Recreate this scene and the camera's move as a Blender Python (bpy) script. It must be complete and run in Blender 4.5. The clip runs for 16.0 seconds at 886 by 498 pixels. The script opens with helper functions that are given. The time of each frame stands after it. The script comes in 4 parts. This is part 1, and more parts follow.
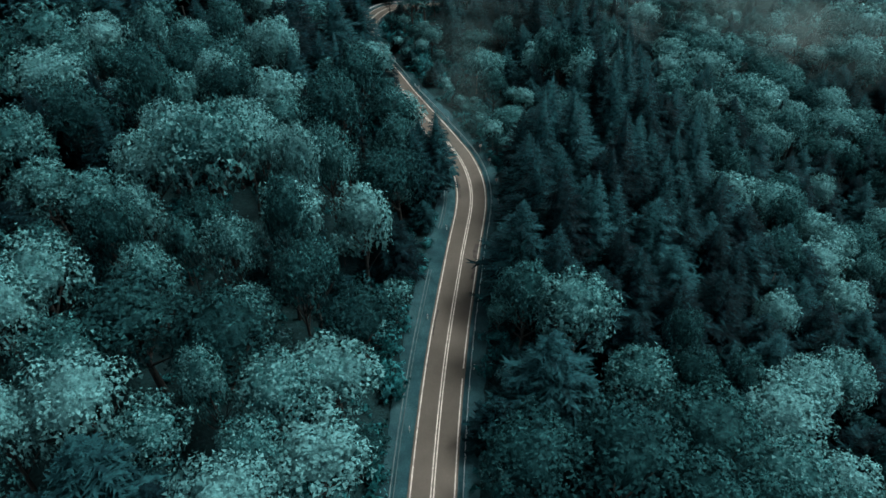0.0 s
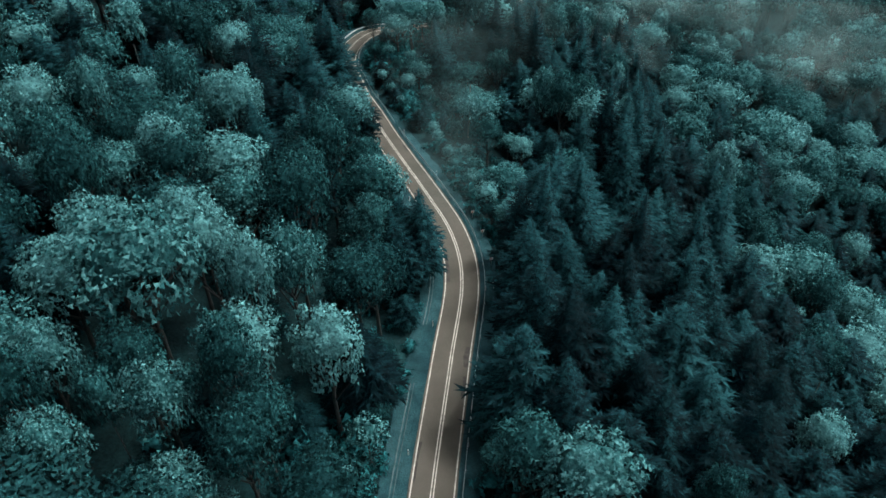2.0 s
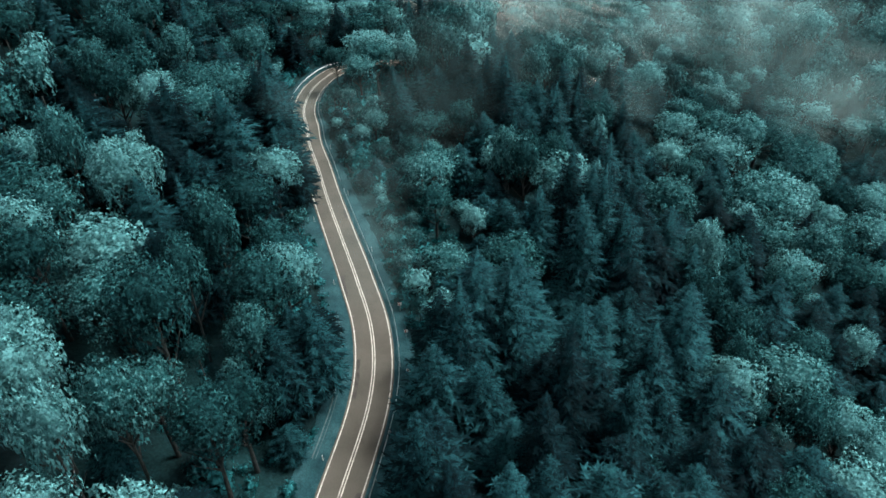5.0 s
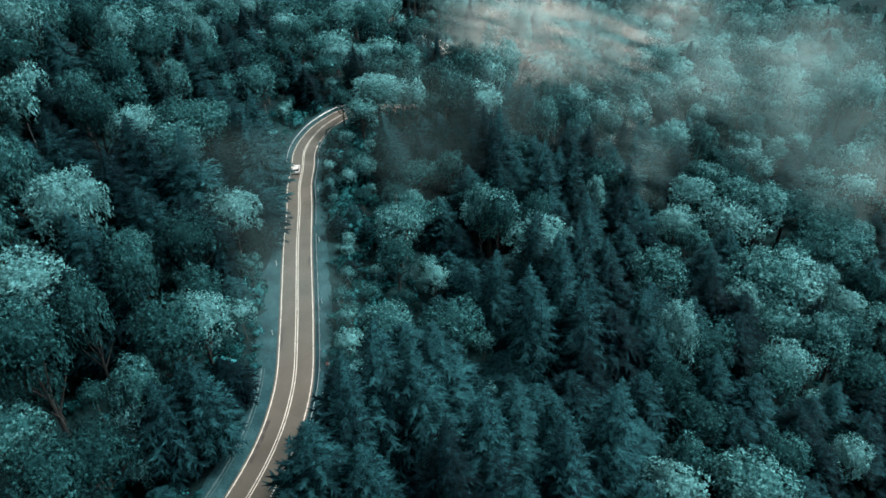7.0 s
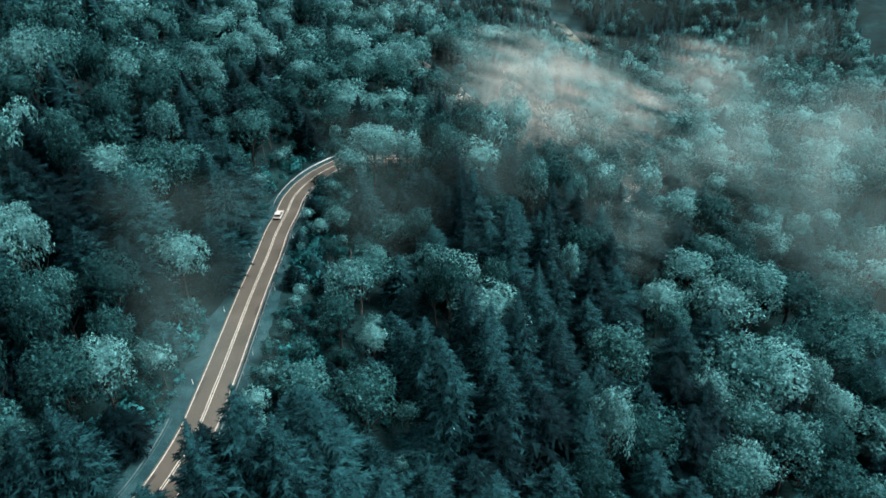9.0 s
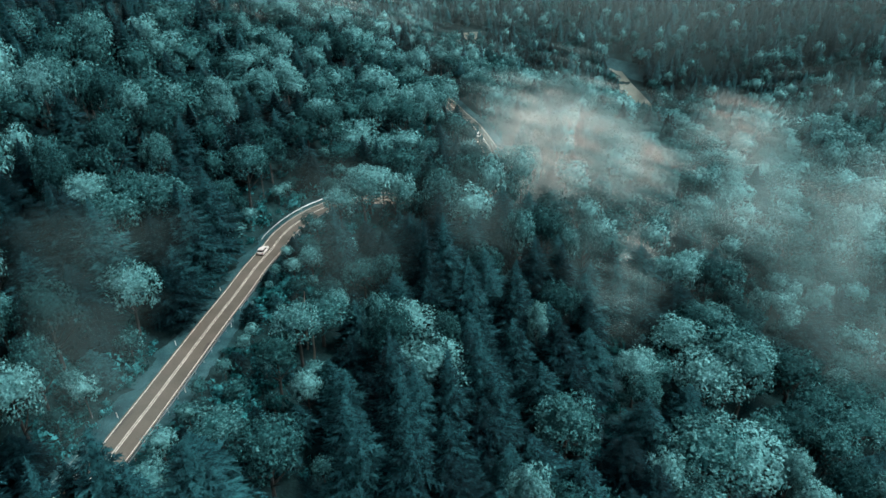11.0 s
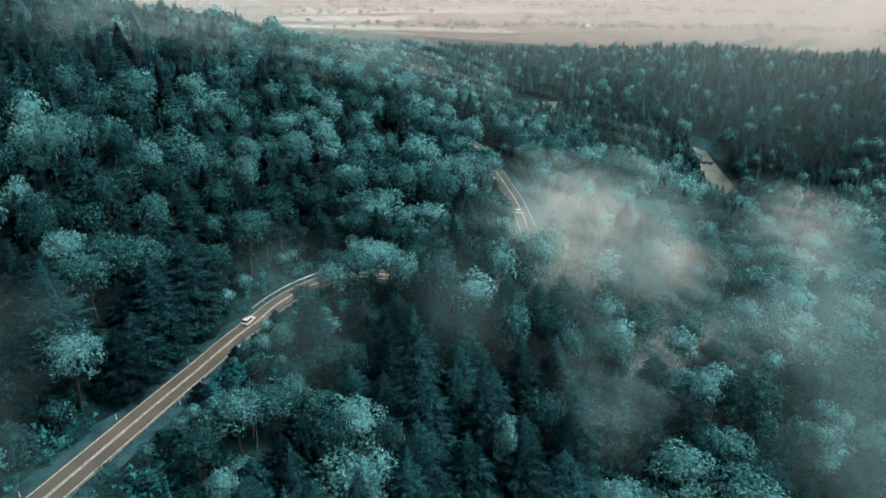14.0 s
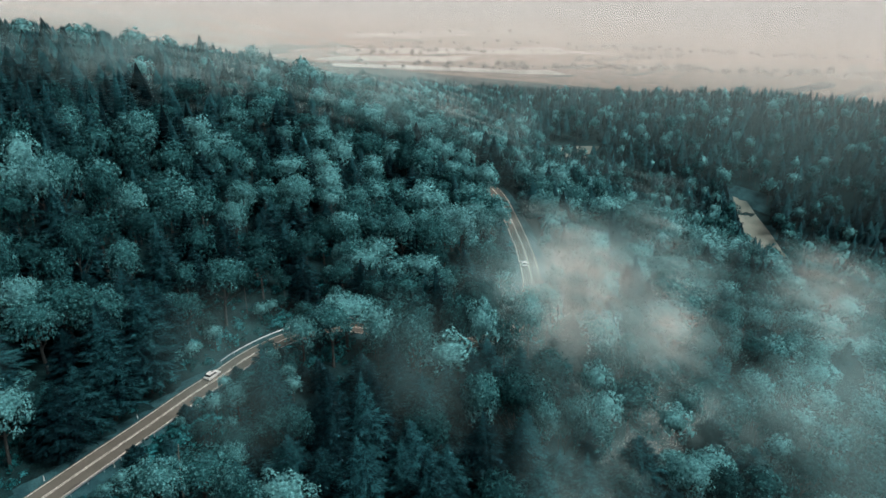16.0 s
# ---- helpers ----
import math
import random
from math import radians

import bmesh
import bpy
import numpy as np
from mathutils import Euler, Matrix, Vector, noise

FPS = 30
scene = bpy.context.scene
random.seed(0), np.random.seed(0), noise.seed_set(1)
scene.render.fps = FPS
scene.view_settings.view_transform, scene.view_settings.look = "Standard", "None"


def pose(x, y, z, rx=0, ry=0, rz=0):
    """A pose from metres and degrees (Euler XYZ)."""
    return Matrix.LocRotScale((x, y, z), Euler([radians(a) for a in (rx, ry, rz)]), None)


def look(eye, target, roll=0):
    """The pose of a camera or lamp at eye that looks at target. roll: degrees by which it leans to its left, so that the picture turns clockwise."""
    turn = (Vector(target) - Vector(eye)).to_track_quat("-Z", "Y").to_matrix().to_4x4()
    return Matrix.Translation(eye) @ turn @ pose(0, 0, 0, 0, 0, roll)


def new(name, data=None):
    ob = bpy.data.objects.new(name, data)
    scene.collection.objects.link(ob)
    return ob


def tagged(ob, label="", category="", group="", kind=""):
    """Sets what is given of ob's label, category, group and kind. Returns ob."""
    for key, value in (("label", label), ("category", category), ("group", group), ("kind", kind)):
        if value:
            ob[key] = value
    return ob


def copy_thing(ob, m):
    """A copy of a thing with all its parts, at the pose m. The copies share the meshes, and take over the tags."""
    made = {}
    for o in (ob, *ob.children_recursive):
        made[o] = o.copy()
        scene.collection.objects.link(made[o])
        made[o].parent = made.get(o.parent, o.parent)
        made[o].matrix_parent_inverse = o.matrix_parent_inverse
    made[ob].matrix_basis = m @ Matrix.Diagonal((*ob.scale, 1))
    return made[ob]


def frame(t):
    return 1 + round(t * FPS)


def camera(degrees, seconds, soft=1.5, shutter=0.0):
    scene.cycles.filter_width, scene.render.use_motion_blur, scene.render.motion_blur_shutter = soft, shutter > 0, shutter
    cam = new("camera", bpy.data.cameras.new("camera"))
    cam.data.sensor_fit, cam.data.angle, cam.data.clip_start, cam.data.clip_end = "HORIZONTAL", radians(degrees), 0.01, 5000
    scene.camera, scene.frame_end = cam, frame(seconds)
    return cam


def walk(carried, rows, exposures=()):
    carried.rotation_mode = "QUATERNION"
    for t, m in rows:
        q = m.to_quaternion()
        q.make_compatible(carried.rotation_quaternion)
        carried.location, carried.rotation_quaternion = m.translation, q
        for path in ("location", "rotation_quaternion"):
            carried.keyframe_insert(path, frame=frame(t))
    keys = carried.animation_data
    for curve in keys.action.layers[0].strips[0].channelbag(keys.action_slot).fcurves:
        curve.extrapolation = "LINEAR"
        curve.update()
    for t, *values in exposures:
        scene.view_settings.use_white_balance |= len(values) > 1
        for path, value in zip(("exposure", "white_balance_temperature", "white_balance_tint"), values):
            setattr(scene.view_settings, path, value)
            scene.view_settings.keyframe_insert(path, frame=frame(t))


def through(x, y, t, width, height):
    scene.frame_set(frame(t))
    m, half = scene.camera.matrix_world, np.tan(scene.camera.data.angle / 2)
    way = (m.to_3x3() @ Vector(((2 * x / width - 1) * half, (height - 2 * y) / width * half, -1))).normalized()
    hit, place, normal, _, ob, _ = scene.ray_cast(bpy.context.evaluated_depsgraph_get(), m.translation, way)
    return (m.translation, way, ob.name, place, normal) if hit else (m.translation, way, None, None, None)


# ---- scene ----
cam = camera(63.9, 16.0, soft=1.6)
PATH = [
    (0, (2.103, -1.792, 89.62), (2.057, -0.232, 88.37), -2.3),
    (0.5, (2.362, 5.356, 89.96), (2.323, 6.912, 88.703), -2.2),
    (1, (2.706, 12.328, 90.289), (2.671, 13.878, 89.027), -2.2),
    (1.5, (2.97, 19.251, 90.461), (2.937, 20.798, 89.194), -2.2),
    (2, (3.503, 25.768, 90.641), (3.473, 27.313, 89.372), -2.1),
    (2.5, (4.36, 32.273, 90.689), (4.331, 33.815, 89.415), -2.1),
    (3, (6.513, 37.561, 90.779), (6.478, 39.103, 89.505), -2.2),
    (3.5, (9.386, 41.877, 90.899), (9.348, 43.421, 89.627), -2.3),
    (4, (12.874, 45.781, 90.784), (12.828, 47.327, 89.515), -2.3),
    (6.5, (38.024, 58.931, 88.755), (37.752, 60.51, 87.558), -2.5),
    (7, (43.729, 62.049, 88.762), (43.404, 63.639, 87.594), -2.3),
    (7.5, (49.473, 65.003, 88.768), (49.095, 66.604, 87.629), -2.1),
    (8, (55.328, 67.865, 88.563), (54.894, 69.472, 87.454), -2.0),
    (8.5, (61.023, 70.709, 88.369), (60.536, 72.318, 87.286), -1.9),
    (9, (66.698, 73.69, 88.349), (66.158, 75.298, 87.289), -1.8),
    (11.5, (91.565, 91.385, 87.84), (90.759, 92.956, 86.9), -1.3),
    (12, (94.372, 95.506, 87.603), (93.52, 97.069, 86.691), -1.1),
    (12.5, (96.956, 99.711, 87.785), (96.058, 101.262, 86.897), -0.8),
    (13, (99.171, 104.332, 87.923), (98.229, 105.87, 87.057), -0.6),
    (13.5, (101.258, 108.543, 88.142), (100.274, 110.066, 87.298), -0.4),
    (14, (103.767, 113.687, 88.143), (102.733, 115.191, 87.325), -0.5),
    (14.5, (105.921, 118.521, 88.508), (104.847, 120.008, 87.711), -0.5),
    (15, (108.174, 124.057, 88.814), (107.062, 125.529, 88.041), -0.4),
    (15.5, (110.349, 129.207, 89.041), (109.203, 130.665, 88.29), -0.4),
    (16, (112.524, 134.702, 88.818), (111.342, 136.145, 88.095), -0.4),
]
walk(cam, [(t, look(eye, target, roll)) for t, eye, target, roll in PATH], exposures=[(0.0, 0.1), (3.5, 0.6), (8.5, 0.65), (12.5, 0.42), (16.0, 0.16)])

# ---- world and light: dull early light through thin cloud ----
SUN_ELEVATION, SUN_ROTATION = radians(56), radians(68)
world = bpy.data.worlds.new("overcast_sky")
scene.world = world
world.use_nodes = True
wn = world.node_tree
sky = wn.nodes.new("ShaderNodeTexSky")
sky.sky_type = "NISHITA"
sky.sun_disc = False
sky.sun_elevation, sky.sun_rotation = SUN_ELEVATION, SUN_ROTATION
sky.air_density, sky.dust_density = 1.0, 4.0
grey = wn.nodes.new("ShaderNodeHueSaturation")
grey.inputs["Saturation"].default_value = 0.12
back = wn.nodes["Background"]
back.inputs["Strength"].default_value = 0.135
wn.links.new(sky.outputs[0], grey.inputs["Color"])
wn.links.new(grey.outputs[0], back.inputs["Color"])
sun_data = bpy.data.lights.new("sun", "SUN")
sun_data.energy, sun_data.angle, sun_data.color = 3.3, radians(22), (1.0, 0.97, 0.93)
sun = new("sun", sun_data)
sun.matrix_world = look((60, 150, 300), (60 - 200 * math.sin(SUN_ROTATION) * math.cos(SUN_ELEVATION), 150 - 200 * math.cos(SUN_ROTATION) * math.cos(SUN_ELEVATION), 300 - 200 * math.sin(SUN_ELEVATION)))
scene.cycles.transparent_max_bounces = 24


# ---- materials ----
def material(name, rough=0.8):
    m = bpy.data.materials.new(name)
    m.use_nodes = True
    n = m.node_tree
    b = n.nodes["Principled BSDF"]
    b.inputs["Roughness"].default_value = rough
    b.inputs["Specular IOR Level"].default_value = 0.12
    return m, n, b


def node(n, kind, **values):
    x = n.nodes.new(kind)
    for k, v in values.items():
        x.inputs[k.replace("_", " ")].default_value = v
    return x


def ramp(n, source, stops):
    r = n.nodes.new("ShaderNodeValToRGB")
    while len(r.color_ramp.elements) < len(stops):
        r.color_ramp.elements.new(0.5)
    for e, (p, c) in zip(r.color_ramp.elements, stops):
        e.position, e.color = p, (*c, 1)
    n.links.new(source, r.inputs[0])
    return r.outputs[0]


def mixed(n, a, b, factor, blend="MIX"):
    x = n.nodes.new("ShaderNodeMix")
    x.data_type, x.blend_type = "RGBA", blend
    for socket, v in ((x.inputs[0], factor), (x.inputs[6], a), (x.inputs[7], b)):
        if isinstance(v, (int, float)):
            socket.default_value = v
        elif isinstance(v, tuple):
            socket.default_value = (*v, 1)
        else:
            n.links.new(v, socket)
    return x.outputs[2]


def noise_of(n, scale, detail=3.0, rough=0.55, warp=0.0, squash=(1, 1, 1)):
    g = n.nodes.new("ShaderNodeNewGeometry")
    mp = n.nodes.new("ShaderNodeMapping")
    mp.inputs["Scale"].default_value = squash
    n.links.new(g.outputs["Position"], mp.inputs["Vector"])
    t = node(n, "ShaderNodeTexNoise", Scale=scale, Detail=detail, Roughness=rough, Distortion=warp)
    n.links.new(mp.outputs[0], t.inputs["Vector"])
    return t.outputs["Fac"]


def bumped(n, b, height, strength, distance):
    x = node(n, "ShaderNodeBump", Strength=strength, Distance=distance)
    n.links.new(height, x.inputs["Height"])
    n.links.new(x.outputs[0], b.inputs["Normal"])


def foliage(name, dark, mid, light, cell, through=0.2, leafy=0.22, own=1.0, joined=False):
    """Leaves: tree-to-tree, branch-to-branch and leaf-to-leaf variation."""
    m, n, b = material(name, 0.7)
    b.inputs["Specular IOR Level"].default_value = 0.03
    g = n.nodes.new("ShaderNodeNewGeometry")
    v = n.nodes.new("ShaderNodeTexVoronoi")
    v.voronoi_dimensions = "2D"
    v.inputs["Scale"].default_value = 1.0 / cell
    n.links.new(g.outputs["Position"], v.inputs["Vector"])
    sep = n.nodes.new("ShaderNodeSeparateColor")
    n.links.new(v.outputs["Color"], sep.inputs[0])
    info = n.nodes.new("ShaderNodeObjectInfo")
    if joined:
        info = n.nodes.new("ShaderNodeAttribute")
        info.attribute_name = "tree_tone"
    tree = mixed(n, sep.outputs[0], info.outputs["Fac" if joined else "Random"], own)
    tone = mixed(n, tree, noise_of(n, 0.6, 2.0), 0.25)
    tone = mixed(n, tone, g.outputs["Random Per Island"], leafy)
    c = ramp(n, tone, ((0.28, dark), (0.5, mid), (0.72, light)))
    fine = ramp(n, noise_of(n, 1.5, 3.0, 0.65), ((0.36, (0.46, 0.48, 0.49)), (0.5, (0.92, 0.92, 0.92)), (0.66, (1.4, 1.37, 1.35))))
    c = mixed(n, c, fine, 1.0, "MULTIPLY")
    n.links.new(c, b.inputs["Base Color"])
    tr = n.nodes.new("ShaderNodeBsdfTranslucent")
    n.links.new(c, tr.inputs["Color"])
    mx = n.nodes.new("ShaderNodeMixShader")
    mx.inputs[0].default_value = through
    out = n.nodes["Material Output"]
    n.links.new(b.outputs[0], mx.inputs[1])
    n.links.new(tr.outputs[0], mx.inputs[2])
    n.links.new(mx.outputs[0], out.inputs["Surface"])
    return m


LEAF_TONES = ((0.008, 0.042, 0.047), (0.025, 0.112, 0.12), (0.1, 0.285, 0.3), 9.0, 0.22, 0.3)
NEEDLE_TONES = ((0.0015, 0.009, 0.012), (0.004, 0.022, 0.028), (0.012, 0.06, 0.07), 6.0, 0.05, 0.4)
LEAF, LEAF_WOOD = foliage("broadleaf_foliage", *LEAF_TONES), foliage("broadleaf_wood_foliage", *LEAF_TONES, joined=True)
NEEDLE, NEEDLE_WOOD = foliage("spruce_needles", *NEEDLE_TONES), foliage("spruce_wood_needles", *NEEDLE_TONES, joined=True)
SHRUB = foliage("shrub_foliage", (0.005, 0.05, 0.055), (0.012, 0.1, 0.11), (0.03, 0.18, 0.2), 3.0, 0.2, own=0.0)

BARK, n, b = material("bark", 0.9)
c = ramp(n, noise_of(n, 5.0, 4.0, 0.6, 0.5, (1, 1, 0.2)), ((0.3, (0.014, 0.018, 0.019)), (0.75, (0.055, 0.064, 0.064))))
n.links.new(c, b.inputs["Base Color"])

GROUND, n, b = material("forest_floor", 0.95)
c = ramp(n, noise_of(n, 0.12, 5.0), ((0.3, (0.004, 0.016, 0.019)), (0.55, (0.008, 0.035, 0.039)), (0.75, (0.016, 0.07, 0.076))))
c = mixed(n, c, ramp(n, noise_of(n, 2.5, 3.0), ((0.3, (0.5, 0.5, 0.5)), (0.7, (1, 1, 1)))), 1.0, "MULTIPLY")
n.links.new(c, b.inputs["Base Color"])
bumped(n, b, noise_of(n, 1.2, 5.0), 0.6, 0.5)

VERGE, n, b = material("verge_grass", 0.9)
c = ramp(n, noise_of(n, 0.25, 5.0, 0.6), ((0.3, (0.01, 0.042, 0.05)), (0.5, (0.018, 0.07, 0.082)), (0.72, (0.036, 0.105, 0.118))))
c = mixed(n, c, ramp(n, noise_of(n, 5.0, 3.0), ((0.3, (0.55, 0.55, 0.55)), (0.65, (1, 1, 1)))), 1.0, "MULTIPLY")
n.links.new(c, b.inputs["Base Color"])
bumped(n, b, noise_of(n, 6.0, 4.0), 0.7, 0.2)

ASPHALT, n, b = material("worn_asphalt", 0.8)
c = ramp(n, noise_of(n, 0.12, 5.0, 0.6), ((0.3, (0.07, 0.068, 0.057)), (0.7, (0.105, 0.1, 0.085))))
c = mixed(n, c, ramp(n, noise_of(n, 9.0, 3.0, 0.7), ((0.35, (0.78, 0.78, 0.78)), (0.6, (1, 1, 1)))), 1.0, "MULTIPLY")
n.links.new(c, b.inputs["Base Color"])
bumped(n, b, noise_of(n, 40.0, 2.0), 0.3, 0.02)

TAR, n, b = material("tar_patch", 0.75)
c = ramp(n, noise_of(n, 1.5, 4.0), ((0.3, (0.035, 0.034, 0.032)), (0.7, (0.075, 0.071, 0.064))))
n.links.new(c, b.inputs["Base Color"])

PAINT, n, b = material("road_paint", 0.6)
c = ramp(n, noise_of(n, 1.6, 6.0, 0.7), ((0.34, (0.2, 0.2, 0.18)), (0.54, (0.52, 0.51, 0.45))))
n.links.new(c, b.inputs["Base Color"])

STEEL, n, b = material("galvanised_steel", 0.5)
b.inputs["Metallic"].default_value = 0.8
c = ramp(n, noise_of(n, 2.0, 4.0), ((0.3, (0.28, 0.31, 0.32)), (0.7, (0.5, 0.53, 0.54))))
n.links.new(c, b.inputs["Base Color"])

CONCRETE, n, b = material("ditch_concrete", 0.9)
c = ramp(n, noise_of(n, 1.0, 5.0, 0.65), ((0.3, (0.03, 0.07, 0.075)), (0.7, (0.1, 0.14, 0.145))))
n.links.new(c, b.inputs["Base Color"])

DRY_GRASS, n, b = material("dry_meadow", 0.9)
c = ramp(n, noise_of(n, 0.05, 6.0, 0.65), ((0.3, (0.09, 0.12, 0.105)), (0.55, (0.16, 0.175, 0.15)), (0.75, (0.24, 0.235, 0.2))))
n.links.new(c, b.inputs["Base Color"])
bumped(n, b, noise_of(n, 3.0, 3.0), 0.5, 0.2)

PALE_FIELD, n, b = material("pale_crop_field", 0.9)
c = ramp(n, noise_of(n, 0.012, 5.0, 0.6, 0.4, (1, 4, 1)), ((0.3, (0.28, 0.27, 0.25)), (0.7, (0.42, 0.41, 0.38))))
n.links.new(c, b.inputs["Base Color"])

HEATH, n, b = material("russet_heath", 0.95)
c = ramp(n, noise_of(n, 0.05, 6.0, 0.65), ((0.3, (0.075, 0.06, 0.05)), (0.7, (0.2, 0.14, 0.11))))
n.links.new(c, b.inputs["Base Color"])


def plain(name, color, rough=0.5, metal=0.0):
    m, n, b = material(name, rough)
    c = ramp(n, noise_of(n, 3.0, 4.0), ((0.3, tuple(v * 0.8 for v in color)), (0.7, color)))
    n.links.new(c, b.inputs["Base Color"])
    b.inputs["Metallic"].default_value = metal
    return m


# Mist: scattering sheets, thick where the banks lie, plus aerial haze painted in northward.
MIST = bpy.data.materials.new("mist")
MIST.use_nodes = True
n = MIST.node_tree
n.nodes.remove(n.nodes["Principled BSDF"])
geo = n.nodes.new("ShaderNodeNewGeometry")


def math_node(op, a, b=None):
    x = n.nodes.new("ShaderNodeMath")
    x.operation = op
    for s, v in zip(x.inputs, (a, b)):
        if v is None:
            continue
        if isinstance(v, (int, float)):
            s.default_value = v
        else:
            n.links.new(v, s)
    return x.outputs[0]


def bank(cx, cy, rx, ry, thick):
    d = n.nodes.new("ShaderNodeVectorMath")
    d.operation = "SUBTRACT"
    n.links.new(geo.outputs["Position"], d.inputs[0])
    d.inputs[1].default_value = (cx, cy, 0)
    s = n.nodes.new("ShaderNodeVectorMath")
    s.operation = "MULTIPLY"
    n.links.new(d.outputs[0], s.inputs[0])
    s.inputs[1].default_value = (1 / rx, 1 / ry, 0)
    q = n.nodes.new("ShaderNodeVectorMath")
    q.operation = "DOT_PRODUCT"
    n.links.new(s.outputs[0], q.inputs[0])
    n.links.new(s.outputs[0], q.inputs[1])
    e = math_node("POWER", math.e, math_node("MULTIPLY", q.outputs["Value"], -1.0))
    return math_node("MULTIPLY", e, thick)


BANKS = (
    (14, 306, 17, 20, 1.0), (33, 284, 16, 14, 0.7), (62, 266, 10, 28, 1.0), (78, 360, 18, 20, 0.68), (36, 346, 18, 16, 0.45),
    (-13, 350, 10, 16, 0.25), (4, 412, 14, 26, 0.28), (108, 305, 30, 26, 0.3), (128, 345, 34, 34, 0.27), (112, 470, 40, 40, 0.2),
    (3, 142, 8, 11, 0.17), (-5, 148, 6, 10, 0.08), (6, 160, 6, 12, 0.15), (14, 196, 13, 13, 0.1), (28, 230, 16, 14, 0.09), (140, 254, 34, 26, 0.3), (60, 296, 26, 16, 0.45), (52, 256, 24, 14, 0.1),
    (-250, 420, 130, 60, 0.6), (-330, 270, 100, 60, 0.45), (-205, 330, 50, 70, 0.36), (-190, 500, 90, 40, 0.45),
)
total = None
for spot in BANKS:
    one = bank(*spot)
    total = one if total is None else math_node("ADD", total, one)
wisp = n.nodes.new("ShaderNodeMapRange")
wisp.inputs["From Min"].default_value, wisp.inputs["From Max"].default_value = 0.4, 0.64
wisp.inputs["To Min"].default_value = 0.05
n.links.new(noise_of(n, 0.024, 4.0, 0.5, 0.3, (1, 1, 1.0)), wisp.inputs["Value"])
near = math_node("MAXIMUM", math_node("SUBTRACT", math_node("MULTIPLY", total, wisp.outputs[0]), 0.02), 0.0)
sepxyz = n.nodes.new("ShaderNodeSeparateXYZ")
n.links.new(geo.outputs["Position"], sepxyz.inputs[0])
# Aerial haze put into opacity and colour: denser and greyer with distance north.
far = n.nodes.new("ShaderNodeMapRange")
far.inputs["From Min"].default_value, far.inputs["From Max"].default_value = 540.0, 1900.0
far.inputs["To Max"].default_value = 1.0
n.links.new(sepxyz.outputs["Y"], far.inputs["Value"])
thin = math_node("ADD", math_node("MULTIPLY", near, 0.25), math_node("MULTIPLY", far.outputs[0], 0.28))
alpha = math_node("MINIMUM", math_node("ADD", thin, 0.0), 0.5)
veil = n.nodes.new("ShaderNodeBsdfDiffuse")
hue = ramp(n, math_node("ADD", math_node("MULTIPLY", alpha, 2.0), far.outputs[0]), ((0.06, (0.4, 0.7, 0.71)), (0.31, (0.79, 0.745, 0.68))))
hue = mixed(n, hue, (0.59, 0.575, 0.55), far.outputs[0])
n.links.new(hue, veil.inputs["Color"])
glow = n.nodes.new("ShaderNodeBsdfTranslucent")
n.links.new(hue, glow.inputs["Color"])
both = n.nodes.new("ShaderNodeMixShader")
both.inputs[0].default_value = 0.2
n.links.new(veil.outputs[0], both.inputs[1])
n.links.new(glow.outputs[0], both.inputs[2])
clear = n.nodes.new("ShaderNodeBsdfTransparent")
mx = n.nodes.new("ShaderNodeMixShader")
n.links.new(alpha, mx.inputs[0])
n.links.new(clear.outputs[0], mx.inputs[1])
n.links.new(both.outputs[0], mx.inputs[2])
n.links.new(mx.outputs[0], n.nodes["Material Output"].inputs["Surface"])


# ---- mesh helpers ----
def mesh_of(name, verts, faces, mat, smooth=False):
    me = bpy.data.meshes.new(name)
    me.from_pydata([tuple(v) for v in verts], [], [tuple(f) for f in faces])
    me.materials.append(mat)
    if smooth:
        me.polygons.foreach_set("use_smooth", [True] * len(me.polygons))
    me.update()
    return me


def big_mesh(name, verts, tris, mat, normals=None):
    """A triangle mesh from arrays, with normals of its own where they are given."""
    me = bpy.data.meshes.new(name)
    verts, tris = np.asarray(verts, np.float32), np.asarray(tris, np.int32)
    me.vertices.add(len(verts))
    me.vertices.foreach_set("co", verts.ravel())
    me.loops.add(tris.size)
    me.loops.foreach_set("vertex_index", tris.ravel())
    me.polygons.add(len(tris))
    me.polygons.foreach_set("loop_start", np.arange(0, tris.size, 3, dtype=np.int32))
    me.materials.append(mat)
    me.update(calc_edges=True)
    if normals is not None:
        me.normals_split_custom_set_from_vertices(np.asarray(normals, np.float32))
    return me


def part(name, me, parent, label=""):
    ob = new(name, me)
    ob.parent = parent
    return tagged(ob, label) if label else ob


def box_mesh(name, size, mat, bevel=0.0, at=(0, 0, 0)):
    bm = bmesh.new()
    bmesh.ops.create_cube(bm, size=1.0, matrix=Matrix.Translation(at) @ Matrix.Diagonal((*size, 1)))
    if bevel:
        bmesh.ops.bevel(bm, geom=bm.edges[:], offset=bevel, segments=2, affect="EDGES")
    me = bpy.data.meshes.new(name)
    bm.to_mesh(me)
    bm.free()
    me.materials.append(mat)
    return me


